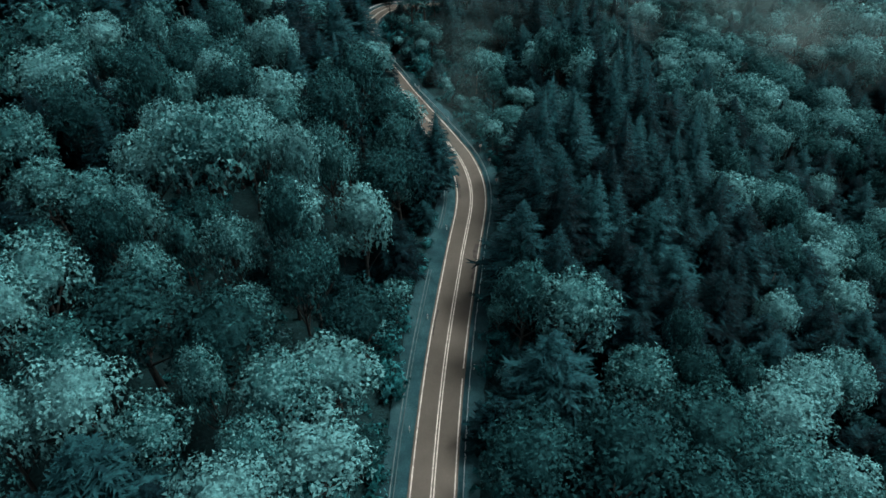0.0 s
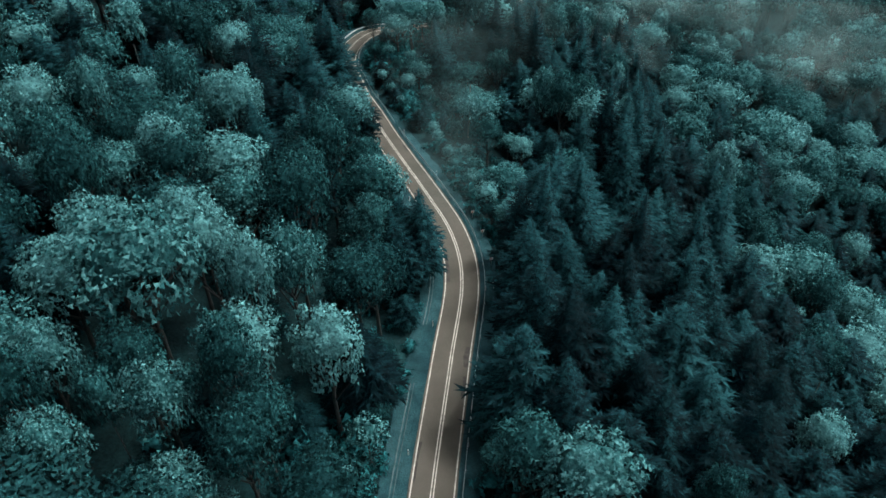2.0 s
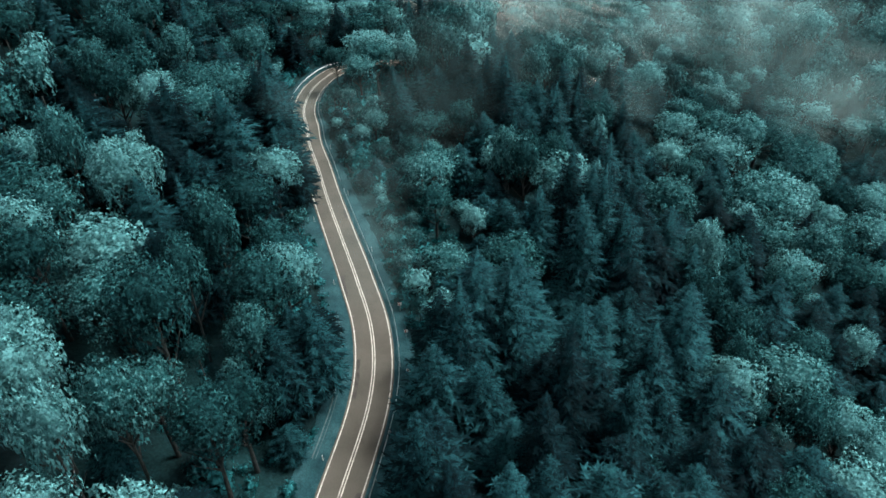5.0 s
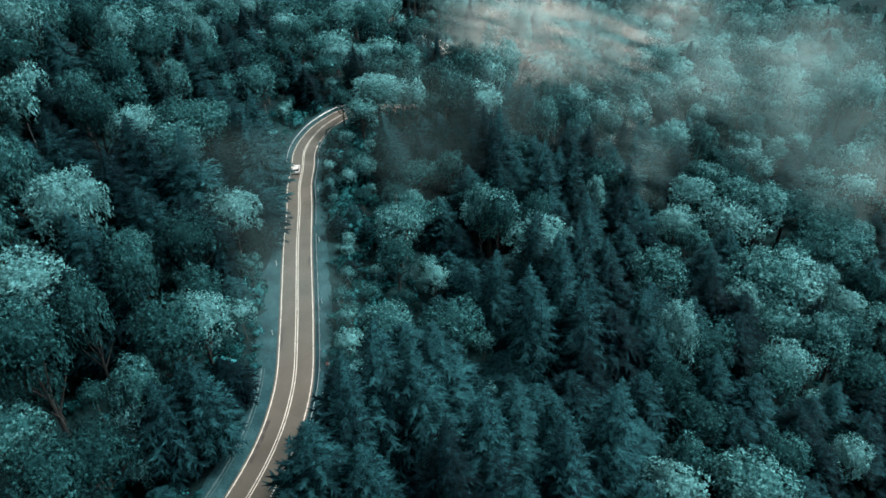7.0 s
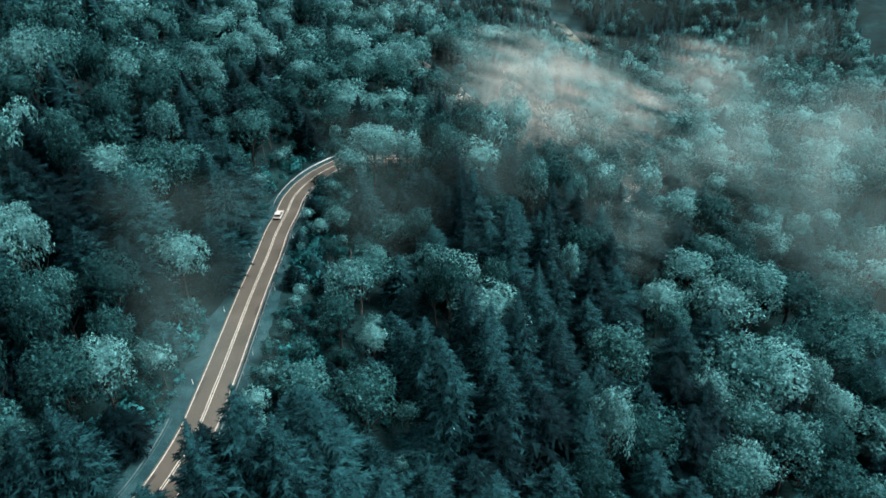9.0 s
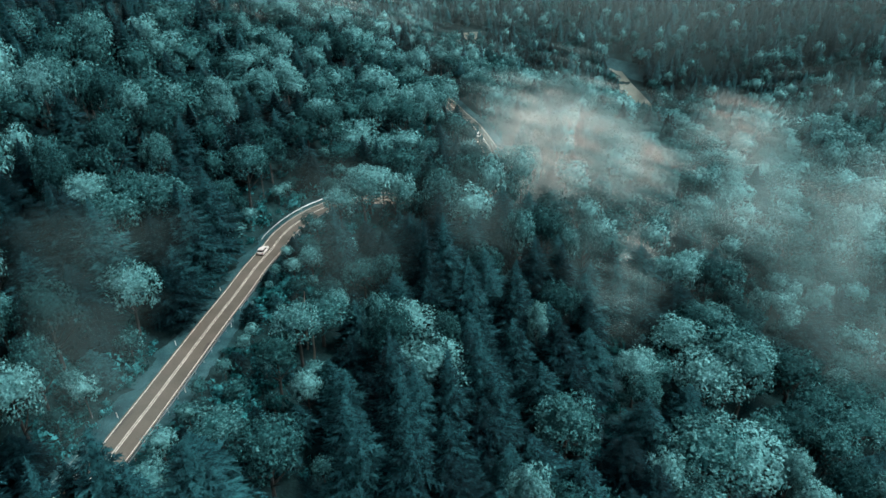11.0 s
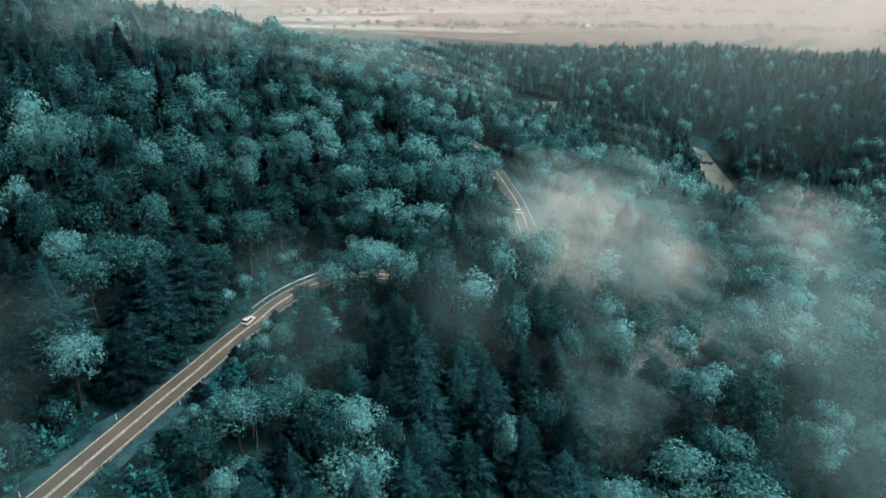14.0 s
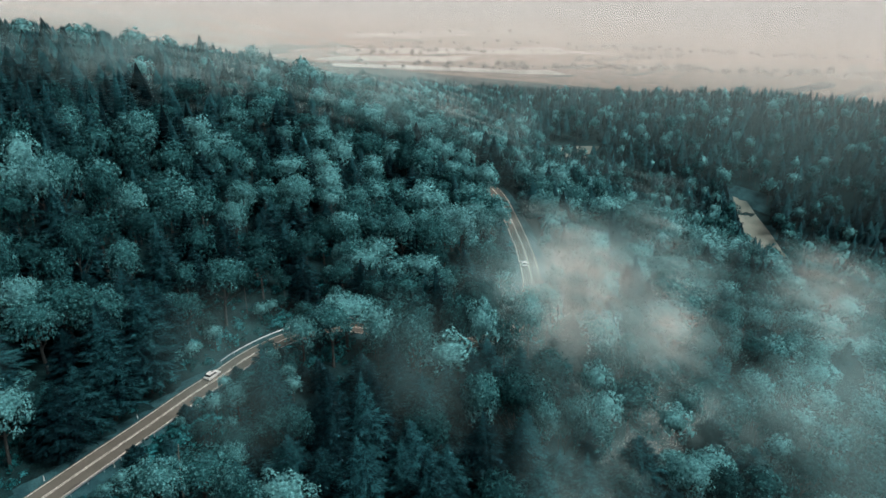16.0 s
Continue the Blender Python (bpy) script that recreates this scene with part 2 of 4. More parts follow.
# ---- the plan: the road's line and the lie of the land ----
KNOTS = np.array([
    (-5.0, -160, 6.0), (-4.5, -60, 6.1), (-3.3, 20, 6.1), (-2.2, 50, 6.1), (-0.4, 75, 6.1), (2.5, 100, 5.9), (4.84, 120, 5.4),
    (3.24, 135, 4.5), (-1.6, 150, 3.3), (-7.1, 165, 1.9), (-12.6, 180, 0.5), (-17.7, 195, -0.7), (-22.1, 207, -1.7),
    (-24.9, 217.3, -2.3), (-27.7, 226.4, -2.7), (-28.4, 236.1, -2.8), (-26.8, 245.5, -2.9), (-21.5, 254.2, -2.9),
    (-9, 266, -6.5), (3, 282, -11.5), (5, 300, -13), (-3, 323, -11.5), (-19.5, 344.7, -9.5), (-33.5, 361, -10), (-49, 378, -10), (-78, 408, -10.5), (-120, 440, -12),
])


def catmull(k, step):
    p = np.vstack([2 * k[0] - k[1], k, 2 * k[-1] - k[-2]])
    out = []
    for i in range(len(k) - 1):
        a, b, c, d = p[i : i + 4]
        m = max(2, int(np.linalg.norm(c - b) / step))
        f = (np.arange(m) / m)[:, None]
        out.append(0.5 * (2 * b + (c - a) * f + (2 * a - 5 * b + 4 * c - d) * f**2 + (3 * b - a - 3 * c + d) * f**3))
    return np.vstack(out + [k[-1:]])


LINE = catmull(KNOTS, 2.0)
TANGENT = np.gradient(LINE, axis=0)
TANGENT /= np.linalg.norm(TANGENT[:, :2], axis=1)[:, None]
SIDE = np.c_[TANGENT[:, 1], -TANGENT[:, 0], 0 * TANGENT[:, 0]]


def land(x, y):
    """The wooded slope: high to the west, a ravine to the east, a plain to the north."""
    x, y = np.asarray(x, float), np.asarray(y, float)
    th = np.tanh
    a, b, c = th((x + 5) / 35), th((x - 75) / 45), th((x + 130) / 110)
    d, e, f = th((y - 140) / 70), th((y - 280) / 90), th((y - 520) / 160)
    g = np.exp(-(((x - 80) / 300) ** 2) - ((y - 690) / 130) ** 2)
    return (-15.3 - 1.9 * a - 8.2 * b - 14.9 * c + 0.8 * d - 3.6 * e - 22.4 * f - 2.6 * a * d + 1.1 * a * e + 3.8 * b * d + 6.1 * b * e
            - 0.8 * c * e + 17.6 * c * f + 6.0 * b * f + 36.0 * g
            - 33.0 * np.exp(-(((x - 30) / 110) ** 2) - ((y - 535) / 85) ** 2) - 16.0 * np.exp(-(((x + 150) / 90) ** 2) - ((y - 545) / 90) ** 2))


def near_road(x, y):
    """Distance to the road's line, and its height there."""
    x, y = np.atleast_1d(np.asarray(x, float)), np.atleast_1d(np.asarray(y, float))
    dist, z = np.full(x.shape, 1e3), np.zeros(x.shape)
    for i in range(0, len(x), 4000):
        q = (x[i : i + 4000, None] - LINE[:, 0]) ** 2 + (y[i : i + 4000, None] - LINE[:, 1]) ** 2
        k = q.argmin(1)
        dist[i : i + 4000], z[i : i + 4000] = np.sqrt(q.min(1)), LINE[k, 2]
    return dist, z


def ground_z(x, y):
    x, y = np.atleast_1d(np.asarray(x, float)), np.atleast_1d(np.asarray(y, float))
    z = land(x, y) + 0.7 * np.sin(x * 0.11 + 1.3 * np.sin(y * 0.05)) * np.cos(y * 0.09)
    dist, rz = near_road(x, y)
    f = np.clip((dist - 5.5) / np.where(x > np.interp(y, LINE[:, 1], LINE[:, 0]), 9.0, 14.0), 0, 1)
    f = f * f * (3 - 2 * f)
    return (rz - 0.25) * (1 - f) + z * f


def axis_of(lo, hi, fine_lo, fine_hi, step, growth):
    mid = list(np.arange(fine_lo, fine_hi, step))
    out, s, v = [], step, fine_lo
    while v > lo:
        s *= growth
        v -= s
        out.append(v)
    up, s, v = [], step, mid[-1]
    while v < hi:
        s *= growth
        v += s
        up.append(v)
    return np.array(out[::-1] + mid + up)


def sheet(xs, ys, height):
    gx, gy = np.meshgrid(xs, ys)
    z = height(gx.ravel(), gy.ravel())
    v = np.c_[gx.ravel(), gy.ravel(), z]
    w = len(xs)
    i = (np.arange(len(ys) - 1)[:, None] * w + np.arange(w - 1)).ravel()
    t = np.r_[np.c_[i, i + 1, i + w + 1], np.c_[i, i + w + 1, i + w]]
    return v, t


v, t = sheet(axis_of(-4500, 4500, -110, 150, 3.5, 1.13), axis_of(-900, 4800, -60, 430, 3.5, 1.11), ground_z)
ground = new("ground", big_mesh("ground", v, t, GROUND))
ground.data.polygons.foreach_set("use_smooth", [True] * len(ground.data.polygons))
tagged(ground, "dark forest floor sloping down into a ravine", "ground", kind="structure")


# ---- the road ----
def strip(name, lo, hi, lift, mat, first=0, last=None, crown=0.0, rows=2, wobble=0.0):
    last = len(LINE) - 1 if last is None else last
    rng = random.Random(name + str(lo) + str(first))
    verts, faces = [], []
    for i in range(first, last + 1):
        a, b = lo + rng.uniform(-1, 1) * wobble, hi + rng.uniform(-1, 1) * wobble
        for k in range(rows):
            o = a + (b - a) * k / (rows - 1)
            p = LINE[i] + SIDE[i] * o
            verts.append((p[0], p[1], p[2] + lift - crown * abs(o)))
    for i in range(last - first):
        for k in range(rows - 1):
            q = i * rows + k
            faces.append((q, q + 1, q + rows + 1, q + rows))
    return mesh_of(name, verts, faces, mat, True)


def index_at(y):
    return int(np.argmin(np.abs(LINE[:, 1] - y)))


road = tagged(new("road", strip("road", -3.3, 3.3, 0.06, ASPHALT, crown=0.012, rows=7, wobble=0.04)), "worn grey-brown two-lane asphalt road winding through forest", "road", kind="structure")
verge = tagged(new("verge", strip("verge", -7.2, 6.4, -0.12, VERGE, rows=9, wobble=0.25)), "rough teal grass verge beside the road", "verge", kind="structure")
for lo, hi in ((-0.27, -0.11), (0.11, 0.27)):
    part("centre_line", strip("centre_line", lo, hi, 0.068, PAINT, crown=0.012), road, "worn pale double centre line")
part("edge_line", strip("edge_line", -3.02, -2.84, 0.068, PAINT, crown=0.012), road, "worn white edge line")
rng = random.Random(3)
i = 0
while i < len(LINE) - 2:
    j = min(i + rng.randint(6, 30), len(LINE) - 1)
    part("edge_line", strip("edge_line", 2.84, 3.02, 0.068, PAINT, i, j, crown=0.012), road, "broken white edge line")
    i = j + (1 if rng.random() < 0.4 else 0)
for y0, y1, lo, hi in ((79, 86, -2.9, -2.4), (120, 129, -2.8, -2.2), (72, 76, -2.9, -2.5), (101, 104, 2.0, 2.9), (95, 98, 2.3, 2.9), (146, 152, -2.8, -2.3), (171, 174, 2.2, 2.9)):
    part("tar_patch", strip("tar_patch", lo, hi, 0.066, TAR, index_at(y0), index_at(y1), crown=0.012, wobble=0.15), road, "dark tar repair patch")


def guard_rail(first, last, offset, label):
    """A steel beam on posts along the road."""
    rail = new("guard_rail")
    rail.location = tuple(LINE[first] + SIDE[first] * offset)
    base = Vector(rail.location)
    profile = ((0.0, 0.42), (0.05, 0.47), (0.05, 0.54), (0.0, 0.58), (0.05, 0.62), (0.05, 0.69), (0.0, 0.74), (-0.02, 0.74), (-0.02, 0.42))
    sgn = -1 if offset > 0 else 1
    verts, faces, m = [], [], len(profile)
    for i in range(first, last + 1):
        c = LINE[i] + SIDE[i] * offset
        for o, z in profile:
            p = c + SIDE[i] * o * sgn
            verts.append((p[0] - base.x, p[1] - base.y, c[2] + z + 0.05 - base.z))
    for i in range(last - first):
        for k in range(m):
            a, b = i * m + k, i * m + (k + 1) % m
            faces.append((a, b, b + m, a + m))
    part("beam", mesh_of("beam", verts, faces, STEEL), rail)
    post = box_mesh("post", (0.07, 0.11, 1.0), STEEL, 0.012, (0, 0, 0.2))
    for i in range(first, last + 1, 2):
        c = LINE[i] + SIDE[i] * (offset + 0.09 * (1 if offset > 0 else -1))
        ob = part("post", post, rail)
        ob.location = (c[0] - base.x, c[1] - base.y, c[2] - base.z)
        ob.rotation_euler = (0, 0, math.atan2(TANGENT[i, 1], TANGENT[i, 0]))
    return tagged(rail, label, "guard rail", "roadside guard rails")


guard_rail(index_at(-60), index_at(182), 4.1, "long galvanised steel guard rail along the downhill road edge")
guard_rail(index_at(186), index_at(243), 4.0, "galvanised steel guard rail running into the bend")
guard_rail(index_at(222), index_at(264), -4.3, "curved galvanised steel guard rail round the outside of the bend")


# A narrow concrete gutter in the uphill verge.
def gutter(first, last):
    verts, faces = [], []
    prof = ((-0.35, 0.06), (-0.25, 0.06), (-0.15, -0.1), (0.15, -0.1), (0.25, 0.06), (0.35, 0.06))
    for i in range(first, last + 1):
        for o, z in prof:
            p = LINE[i] + SIDE[i] * (o - 5.4)
            verts.append((p[0], p[1], p[2] + z - 0.06))
    m = len(prof)
    for i in range(last - first):
        for k in range(m - 1):
            q = i * m + k
            faces.append((q, q + 1, q + m + 1, q + m))
    return tagged(new("gutter", mesh_of("gutter", verts, faces, CONCRETE)), "mossy concrete drainage gutter in the grass verge", "gutter", kind="structure")


gutter(index_at(40), index_at(96))
gutter(index_at(108), index_at(142))


# ---- trees ----
def icosphere(subdivisions):
    bm = bmesh.new()
    bmesh.ops.create_icosphere(bm, subdivisions=subdivisions, radius=1.0)
    v = np.array([p.co[:] for p in bm.verts])
    f = np.array([[p.index for p in q.verts] for q in bm.faces])
    bm.free()
    return v, f


ICO1, ICO2 = icosphere(1), icosphere(2)


def gather(pieces):
    verts, tris, at = [], [], 0
    for v, t in pieces:
        verts.append(v)
        tris.append(t + at)
        at += len(v)
    return np.vstack(verts), np.vstack(tris)


def unit(a):
    return a / np.maximum(np.linalg.norm(a, axis=-1, keepdims=True), 1e-9)


def sprays(centres, outward, length, width, rng):
    """Leafy twigs: most lie like shingles on the crown, the others stand out from it."""
    m = len(centres)
    stand = np.where(rng.random((m, 1)) < 0.3, 1.1, 0.3)
    facing = unit(outward + (0, 0, 0.25) + rng.normal(0, 0.38, (m, 3)))
    along = unit(np.cross(facing, rng.normal(0, 1, (m, 3)))) + outward * stand
    along = unit(along)
    across = unit(np.cross(along, facing))
    size = rng.uniform(0.6, 1.4, (m, 1))
    a = centres + (across * width * 0.5 - along * length * 0.45) * size
    b = centres - (across * width * 0.5 + along * length * 0.35) * size
    tip = centres + along * length * 0.55 * size
    return np.stack([a, b, tip], 1).reshape(-1, 3), np.arange(3 * m).reshape(-1, 3)


def outward_faces(v, t, n):
    """Turns faces so that they look the way of the normals n."""
    g = np.cross(v[t[:, 1]] - v[t[:, 0]], v[t[:, 2]] - v[t[:, 0]])
    back = (g * n[t[:, 0]]).sum(1) < 0
    t = t.copy()
    t[back] = t[back][:, ::-1]
    return t, unit(g * np.where(back, -1, 1)[:, None])


def broadleaf_crown(seed, lobes, leaves, length, width, wide=1.0, heart=0.8, core=None, ragged=0.06, lively=0.24):
    """A domed crown of unit radius: boughs swell out of it as lobes, and leafy twigs cover them. Gives places, faces and normals."""
    rng = np.random.default_rng(seed)
    k = np.arange(lobes) + 0.5
    phi = np.arccos(1 - 1.6 * k / lobes)
    theta = np.pi * (1 + 5**0.5) * k + rng.uniform(0, 6)
    d = np.c_[np.cos(theta) * np.sin(phi), np.sin(theta) * np.sin(phi), np.cos(phi)] + rng.normal(0, 0.13, (lobes, 3))
    centre = unit(d) * rng.uniform(0.5, 0.8, (lobes, 1))
    radius = rng.uniform(0.17, 0.36, lobes) * (22 / lobes) ** 0.4

    def surface(u):
        """How far the crown reaches along u, and which way its skin looks there."""
        along = u @ centre.T
        off = (centre**2).sum(1)[None, :] - along**2
        hit = np.where(off < radius**2, along + np.sqrt(np.maximum(radius**2 - off, 0)), 0.0)
        best = hit.argmax(1)
        reach = np.maximum(hit.max(1), 0.56)
        skin = np.where(hit.max(1)[:, None] > 0.56, unit(u * reach[:, None] - centre[best]), u)
        return reach, skin

    squash = np.array((wide, wide, 0.95))
    cv, cf = core or ICO2
    reach, skin = surface(unit(cv))
    p = unit(cv) * (reach * heart)[:, None] * squash
    p = p * np.where(p[:, 2:3] < 0, (0.85, 0.85, 0.6), (1, 1, 1))
    u = unit(rng.normal(0, 1, (leaves * 2, 3)))
    u = u[u[:, 2] > -0.55][:leaves]
    leaves = len(u)
    reach, way = surface(u)
    place = u * (reach * (1.0 - np.abs(rng.normal(0, ragged * 1.6, leaves)) + rng.normal(0, ragged, leaves) + 0.03))[:, None] * squash
    v, t = sprays(place, way, length, width, rng)
    dome = unit(unit(place + (0, 0, 0.3)) * (0.85 - 1.25 * lively) + way * 0.65 + rng.normal(0, lively, place.shape))
    t, g = outward_faces(v, t, np.repeat(dome, 3, 0))
    normals = np.repeat(unit(dome + 1.6 * lively * g), 3, 0)
    return np.vstack([p, v]), np.vstack([cf, t + len(p)]), np.vstack([unit(skin + unit(p)), normals])


def in_tree(v, skirt=0.46):
    """The crown set on its stem: a dome above, a longer skirt below."""
    return np.c_[v[:, 0] * 0.29, v[:, 1] * 0.29, 0.745 + v[:, 2] * np.where(v[:, 2] > 0, 0.25, skirt)]


def spruce_crown(seed, whorls, arms, twigs, slim=1.0, full=0.5, ring=9):
    """A conifer of unit height: a narrow dark heart, and tiers of feathered boughs that sag and lift again at their tips."""
    rng = np.random.default_rng(seed)
    verts, tris = [], []

    def girth(f):
        return 0.165 * slim * min(1.0, (1 - f) / 0.62) ** 0.85

    for w in range(whorls):
        f = (w + 0.5) / whorls
        z = 0.16 + 0.82 * f**0.97
        reach = girth(f) * (0.85 + 0.26 * rng.random()) + 0.007
        start = rng.uniform(0, 6.28)
        count = max(4, int(arms * (1.15 - 0.6 * f)))
        for k in range(count):
            a = start + 6.283 * k / count + rng.normal(0, 0.15)
            r = reach * rng.uniform(0.74, 1.18)
            out, side = np.array((math.cos(a), math.sin(a), 0)), np.array((-math.sin(a), math.cos(a), 0))
            zz = z + rng.normal(0, 0.05 / whorls)
            broad = r * 2.2 / count + 0.006

            def spine(s):
                return out * r * s + np.array((0, 0, zz + r * 0.6 * (0.1 - 0.75 * s + 0.5 * s * s)))

            for c in range(twigs):
                s = 0.3 + 0.62 * (c + 0.5) / twigs
                half = 0.5 / twigs * (0.9 + 0.4 * rng.random())
                flip = 1 if c % 2 else -1
                tip = spine(s + 0.2) + side * flip * broad * (1.35 - 0.8 * s) * rng.uniform(0.7, 1.25) - np.array((0, 0, 0.004 + r * 0.05 * rng.random()))
                base = len(verts)
                verts.extend((spine(s - half), spine(s + half), tip))
                tris.append((base, base + 1, base + 2))
            base, wd = len(verts), broad * 0.34
            verts.extend((spine(0.62) + side * wd, spine(0.62) - side * wd, spine(1.1)))
            tris.append((base, base + 1, base + 2))
    # the heart
    n0, levels = len(verts), (0.04, 0.24, 0.44, 0.64, 0.82)
    for f in levels:
        for k in range(ring):
            a = 6.283 * (k + 0.5 * (levels.index(f) % 2)) / ring
            r = girth(f) * full * rng.uniform(0.78, 1.18)
            verts.append(np.array((math.cos(a) * r, math.sin(a) * r, 0.09 + 0.86 * f + rng.normal(0, 0.012))))
    verts.append(np.array((0, 0, 1.0)))
    for lay in range(len(levels) - 1):
        for k in range(ring):
            a, b = n0 + lay * ring + k, n0 + lay * ring + (k + 1) % ring
            tris += [(a, b, b + ring), (a, b + ring, a + ring)]
    for k in range(ring):
        last = n0 + (len(levels) - 1) * ring
        tris.append((last + k, last + (k + 1) % ring, len(verts) - 1))
    v, t = np.array(verts), np.array(tris)
    lean = unit(np.c_[v[:, :2] * 5.0, np.full(len(v), 0.8)])
    t, g = outward_faces(v, t, lean)
    skin = np.zeros_like(v)
    for c in range(3):
        np.add.at(skin, t[:, c], g)
    return v, t, unit(lean * 0.55 + unit(skin) * 0.5 + rng.normal(0, 0.2, v.shape))


def limb(a, b, r0, r1, sides=6):
    a, b = np.array(a, float), np.array(b, float)
    d = unit(b - a)
    u = unit(np.cross(d, (0.3, 0.9, 0.2)))
    w = np.cross(d, u)
    t = np.arange(sides) * 6.283 / sides
    ring = np.cos(t)[:, None] * u + np.sin(t)[:, None] * w
    k = np.arange(sides)
    q = (k + 1) % sides
    return np.vstack([a + ring * r0, b + ring * r1]), np.vstack([np.c_[k, q, q + sides], np.c_[k, q + sides, k + sides]])


def broadleaf_tree(seed, wide):
    """A broadleaf 1 m tall in plan units: crown of radius 0.3, later scaled to size."""
    rng = np.random.default_rng(seed + 50)
    tree = new("broadleaf_tree")
    pieces = [limb((0, 0, -0.06), (0.01, 0, 0.3), 0.022, 0.015, 8), limb((0.01, 0, 0.3), (0, 0.02, 0.72), 0.015, 0.006, 7)]
    for k in range(6):
        a = k * 1.05 + rng.uniform(-0.3, 0.3)
        z = rng.uniform(0.28, 0.5)
        pieces.append(limb((0, 0, z), (0.2 * math.cos(a), 0.2 * math.sin(a), z + rng.uniform(0.14, 0.26)), 0.009, 0.003, 5))
    part("trunk", big_mesh("broadleaf_trunk", *gather(pieces), BARK), tree, "dark tapered trunk with spreading limbs")
    v, t, q = broadleaf_crown(seed, int(rng.integers(22, 36)), 2500, 0.08, 0.062, wide, 0.68)
    part("crown", big_mesh("broadleaf_crown", in_tree(v), t, LEAF, q), tree)
    return tree


def spruce_tree(seed, slim):
    tree = new("spruce_tree")
    v, t, q = spruce_crown(seed, 25, 11, 7, slim=slim)
    part("trunk", big_mesh("spruce_trunk", *gather([limb((0, 0, -0.06), (0, 0, 0.5), 0.013, 0.008, 8), limb((0, 0, 0.5), (0, 0, 0.97), 0.008, 0.001, 6)]), BARK), tree, "straight dark trunk")
    part("crown", big_mesh("spruce_crown", v, t, NEEDLE, q), tree)
    return tree


# Where the trees stand. Rows: x, y, height of the top, crown width.
BROADLEAF_EAST_BEND = ((27, 186, 17, 8), (10, 189, 8, 14), (38, 193, 12, 6), (10, 196, 6, 7), (90, 198, -5, 19), (95, 204, -9, 20), (17, 206, 12, 8), (-5, 208, 8, 8), (51, 211, 5, 6), (116, 211, -16, 12), (-6, 212, 7, 8), (87, 224, -8, 18), (74, 229, -17, 15), (94, 230, -5, 17), (-12, 232, 12, 11), (91, 237, -9, 20), (-8, 238, 14, 13))
BROADLEAF_EAST_FAR = ((-20, 240, 11, 7), (37, 240, 12, 10), (118, 243, -21, 15), (12, 245, 17, 11), (-11, 246, 13, 16), (40, 247, 10, 13), (79, 247, -10, 10), (46, 250, 4, 9), (49, 254, 4, 8), (55, 255, 2, 11), (118, 261, -24, 13), (13, 262, 14, 11), (75, 265, -6, 12), (81, 266, -7, 10), (70, 267, -9, 12), (9, 277, 12, 16), (111, 282, -21, 12), (92, 292, -13, 12), (45, 293, 1, 9), (44, 299, -2, 10), (83, 301, -10, 12), (106, 302, -19, 12), (23, 317, 13, 8), (56, 319, -4, 11))
BROADLEAF_EAST_FAR_MORE = ((8, 335, 13, 9), (55, 352, -9, 11), (28, 359, -5, 16), (69, 371, -15, 11), (24, 372, -7, 20))
BROADLEAF_EAST_MIDDLE = ((65, 135, 6, 8), (16, 136, 12, 10), (27, 149, 14, 14), (84, 149, -9, 10), (15, 151, 10, 12), (64, 153, 3, 11), (66, 163, 8, 10), (20, 169, 6, 7), (12, 171, 10, 10), (45, 177, 13, 5), (10, 181, 12, 11), (98, 181, -7, 14), (31, 183, 16, 10))
BROADLEAF_EAST_NEAR = ((19, 72, 26, 14), (35, 73, 18, 7), (66, 108, 4, 11), (74, 126, 2, 10))
BROADLEAF_WEST_BEND = ((-58, 186, 37, 10), (-39, 191, 29, 14), (-36, 196, 26, 15), (-59, 203, 36, 10), (-87, 208, 46, 12), (-51, 211, 30, 11), (-88, 214, 47, 12), (-39, 218, 16, 10), (-77, 221, 42, 13), (-74, 225, 37, 12), (-41, 230, 21, 14), (-127, 235, 51, 14))
BROADLEAF_WEST_FAR = ((-63, 251, 27, 10), (-116, 252, 49, 17), (-32, 264, 11, 10), (-78, 265, 28, 10), (-51, 274, 18, 11), (-46, 280, 18, 11), (-74, 283, 26, 12), (-11, 284, 8, 11), (-79, 288, 24, 16), (-38, 297, 17, 12), (-27, 301, 16, 14), (-30, 309, 13, 10), (-28, 316, 16, 12), (-30, 330, 12, 12), (-128, 356, 22, 13))
BROADLEAF_WEST_MIDDLE = ((-12, 130, 26, 14), (-46, 131, 35, 12), (-19, 136, 34, 10), (-10, 136, 23, 11), (-61, 144, 41, 9), (-38, 147, 36, 11), (-20, 151, 27, 13), (-48, 152, 39, 10), (-37, 153, 33, 9), (-42, 154, 32, 9), (-54, 183, 34, 11), (-38, 184, 28, 14))
BROADLEAF_WEST_NEAR = ((-28, 53, 33, 7), (-12, 70, 26, 13), (-20, 71, 32, 9), (-24, 81, 39, 9), (-13, 87, 32, 11), (-37, 93, 44, 18), (-24, 95, 40, 8), (-20, 101, 35, 9), (-11, 102, 28, 11), (-32, 104, 36, 11), (-9, 107, 26, 11), (-36, 109, 37, 11), (-52, 112, 45, 11), (-21, 116, 37, 12), (-10, 118, 27, 9), (-14, 125, 18, 7), (-42, 126, 36, 12), (-21, 126, 33, 8))
SPRUCE_EAST_BEND = ((48, 188, 13, 8), (41, 197, 8, 10), (49, 201, 6, 10), (38, 203, 18, 10), (26, 207, 22, 9), (1, 212, 18, 8), (39, 212, 11, 8), (44, 213, 13, 9), (27, 214, 20, 9), (23, 221, 17, 10), (59, 224, 2, 9), (43, 231, 9, 9), (18, 233, 17, 10), (48, 235, 6, 10))
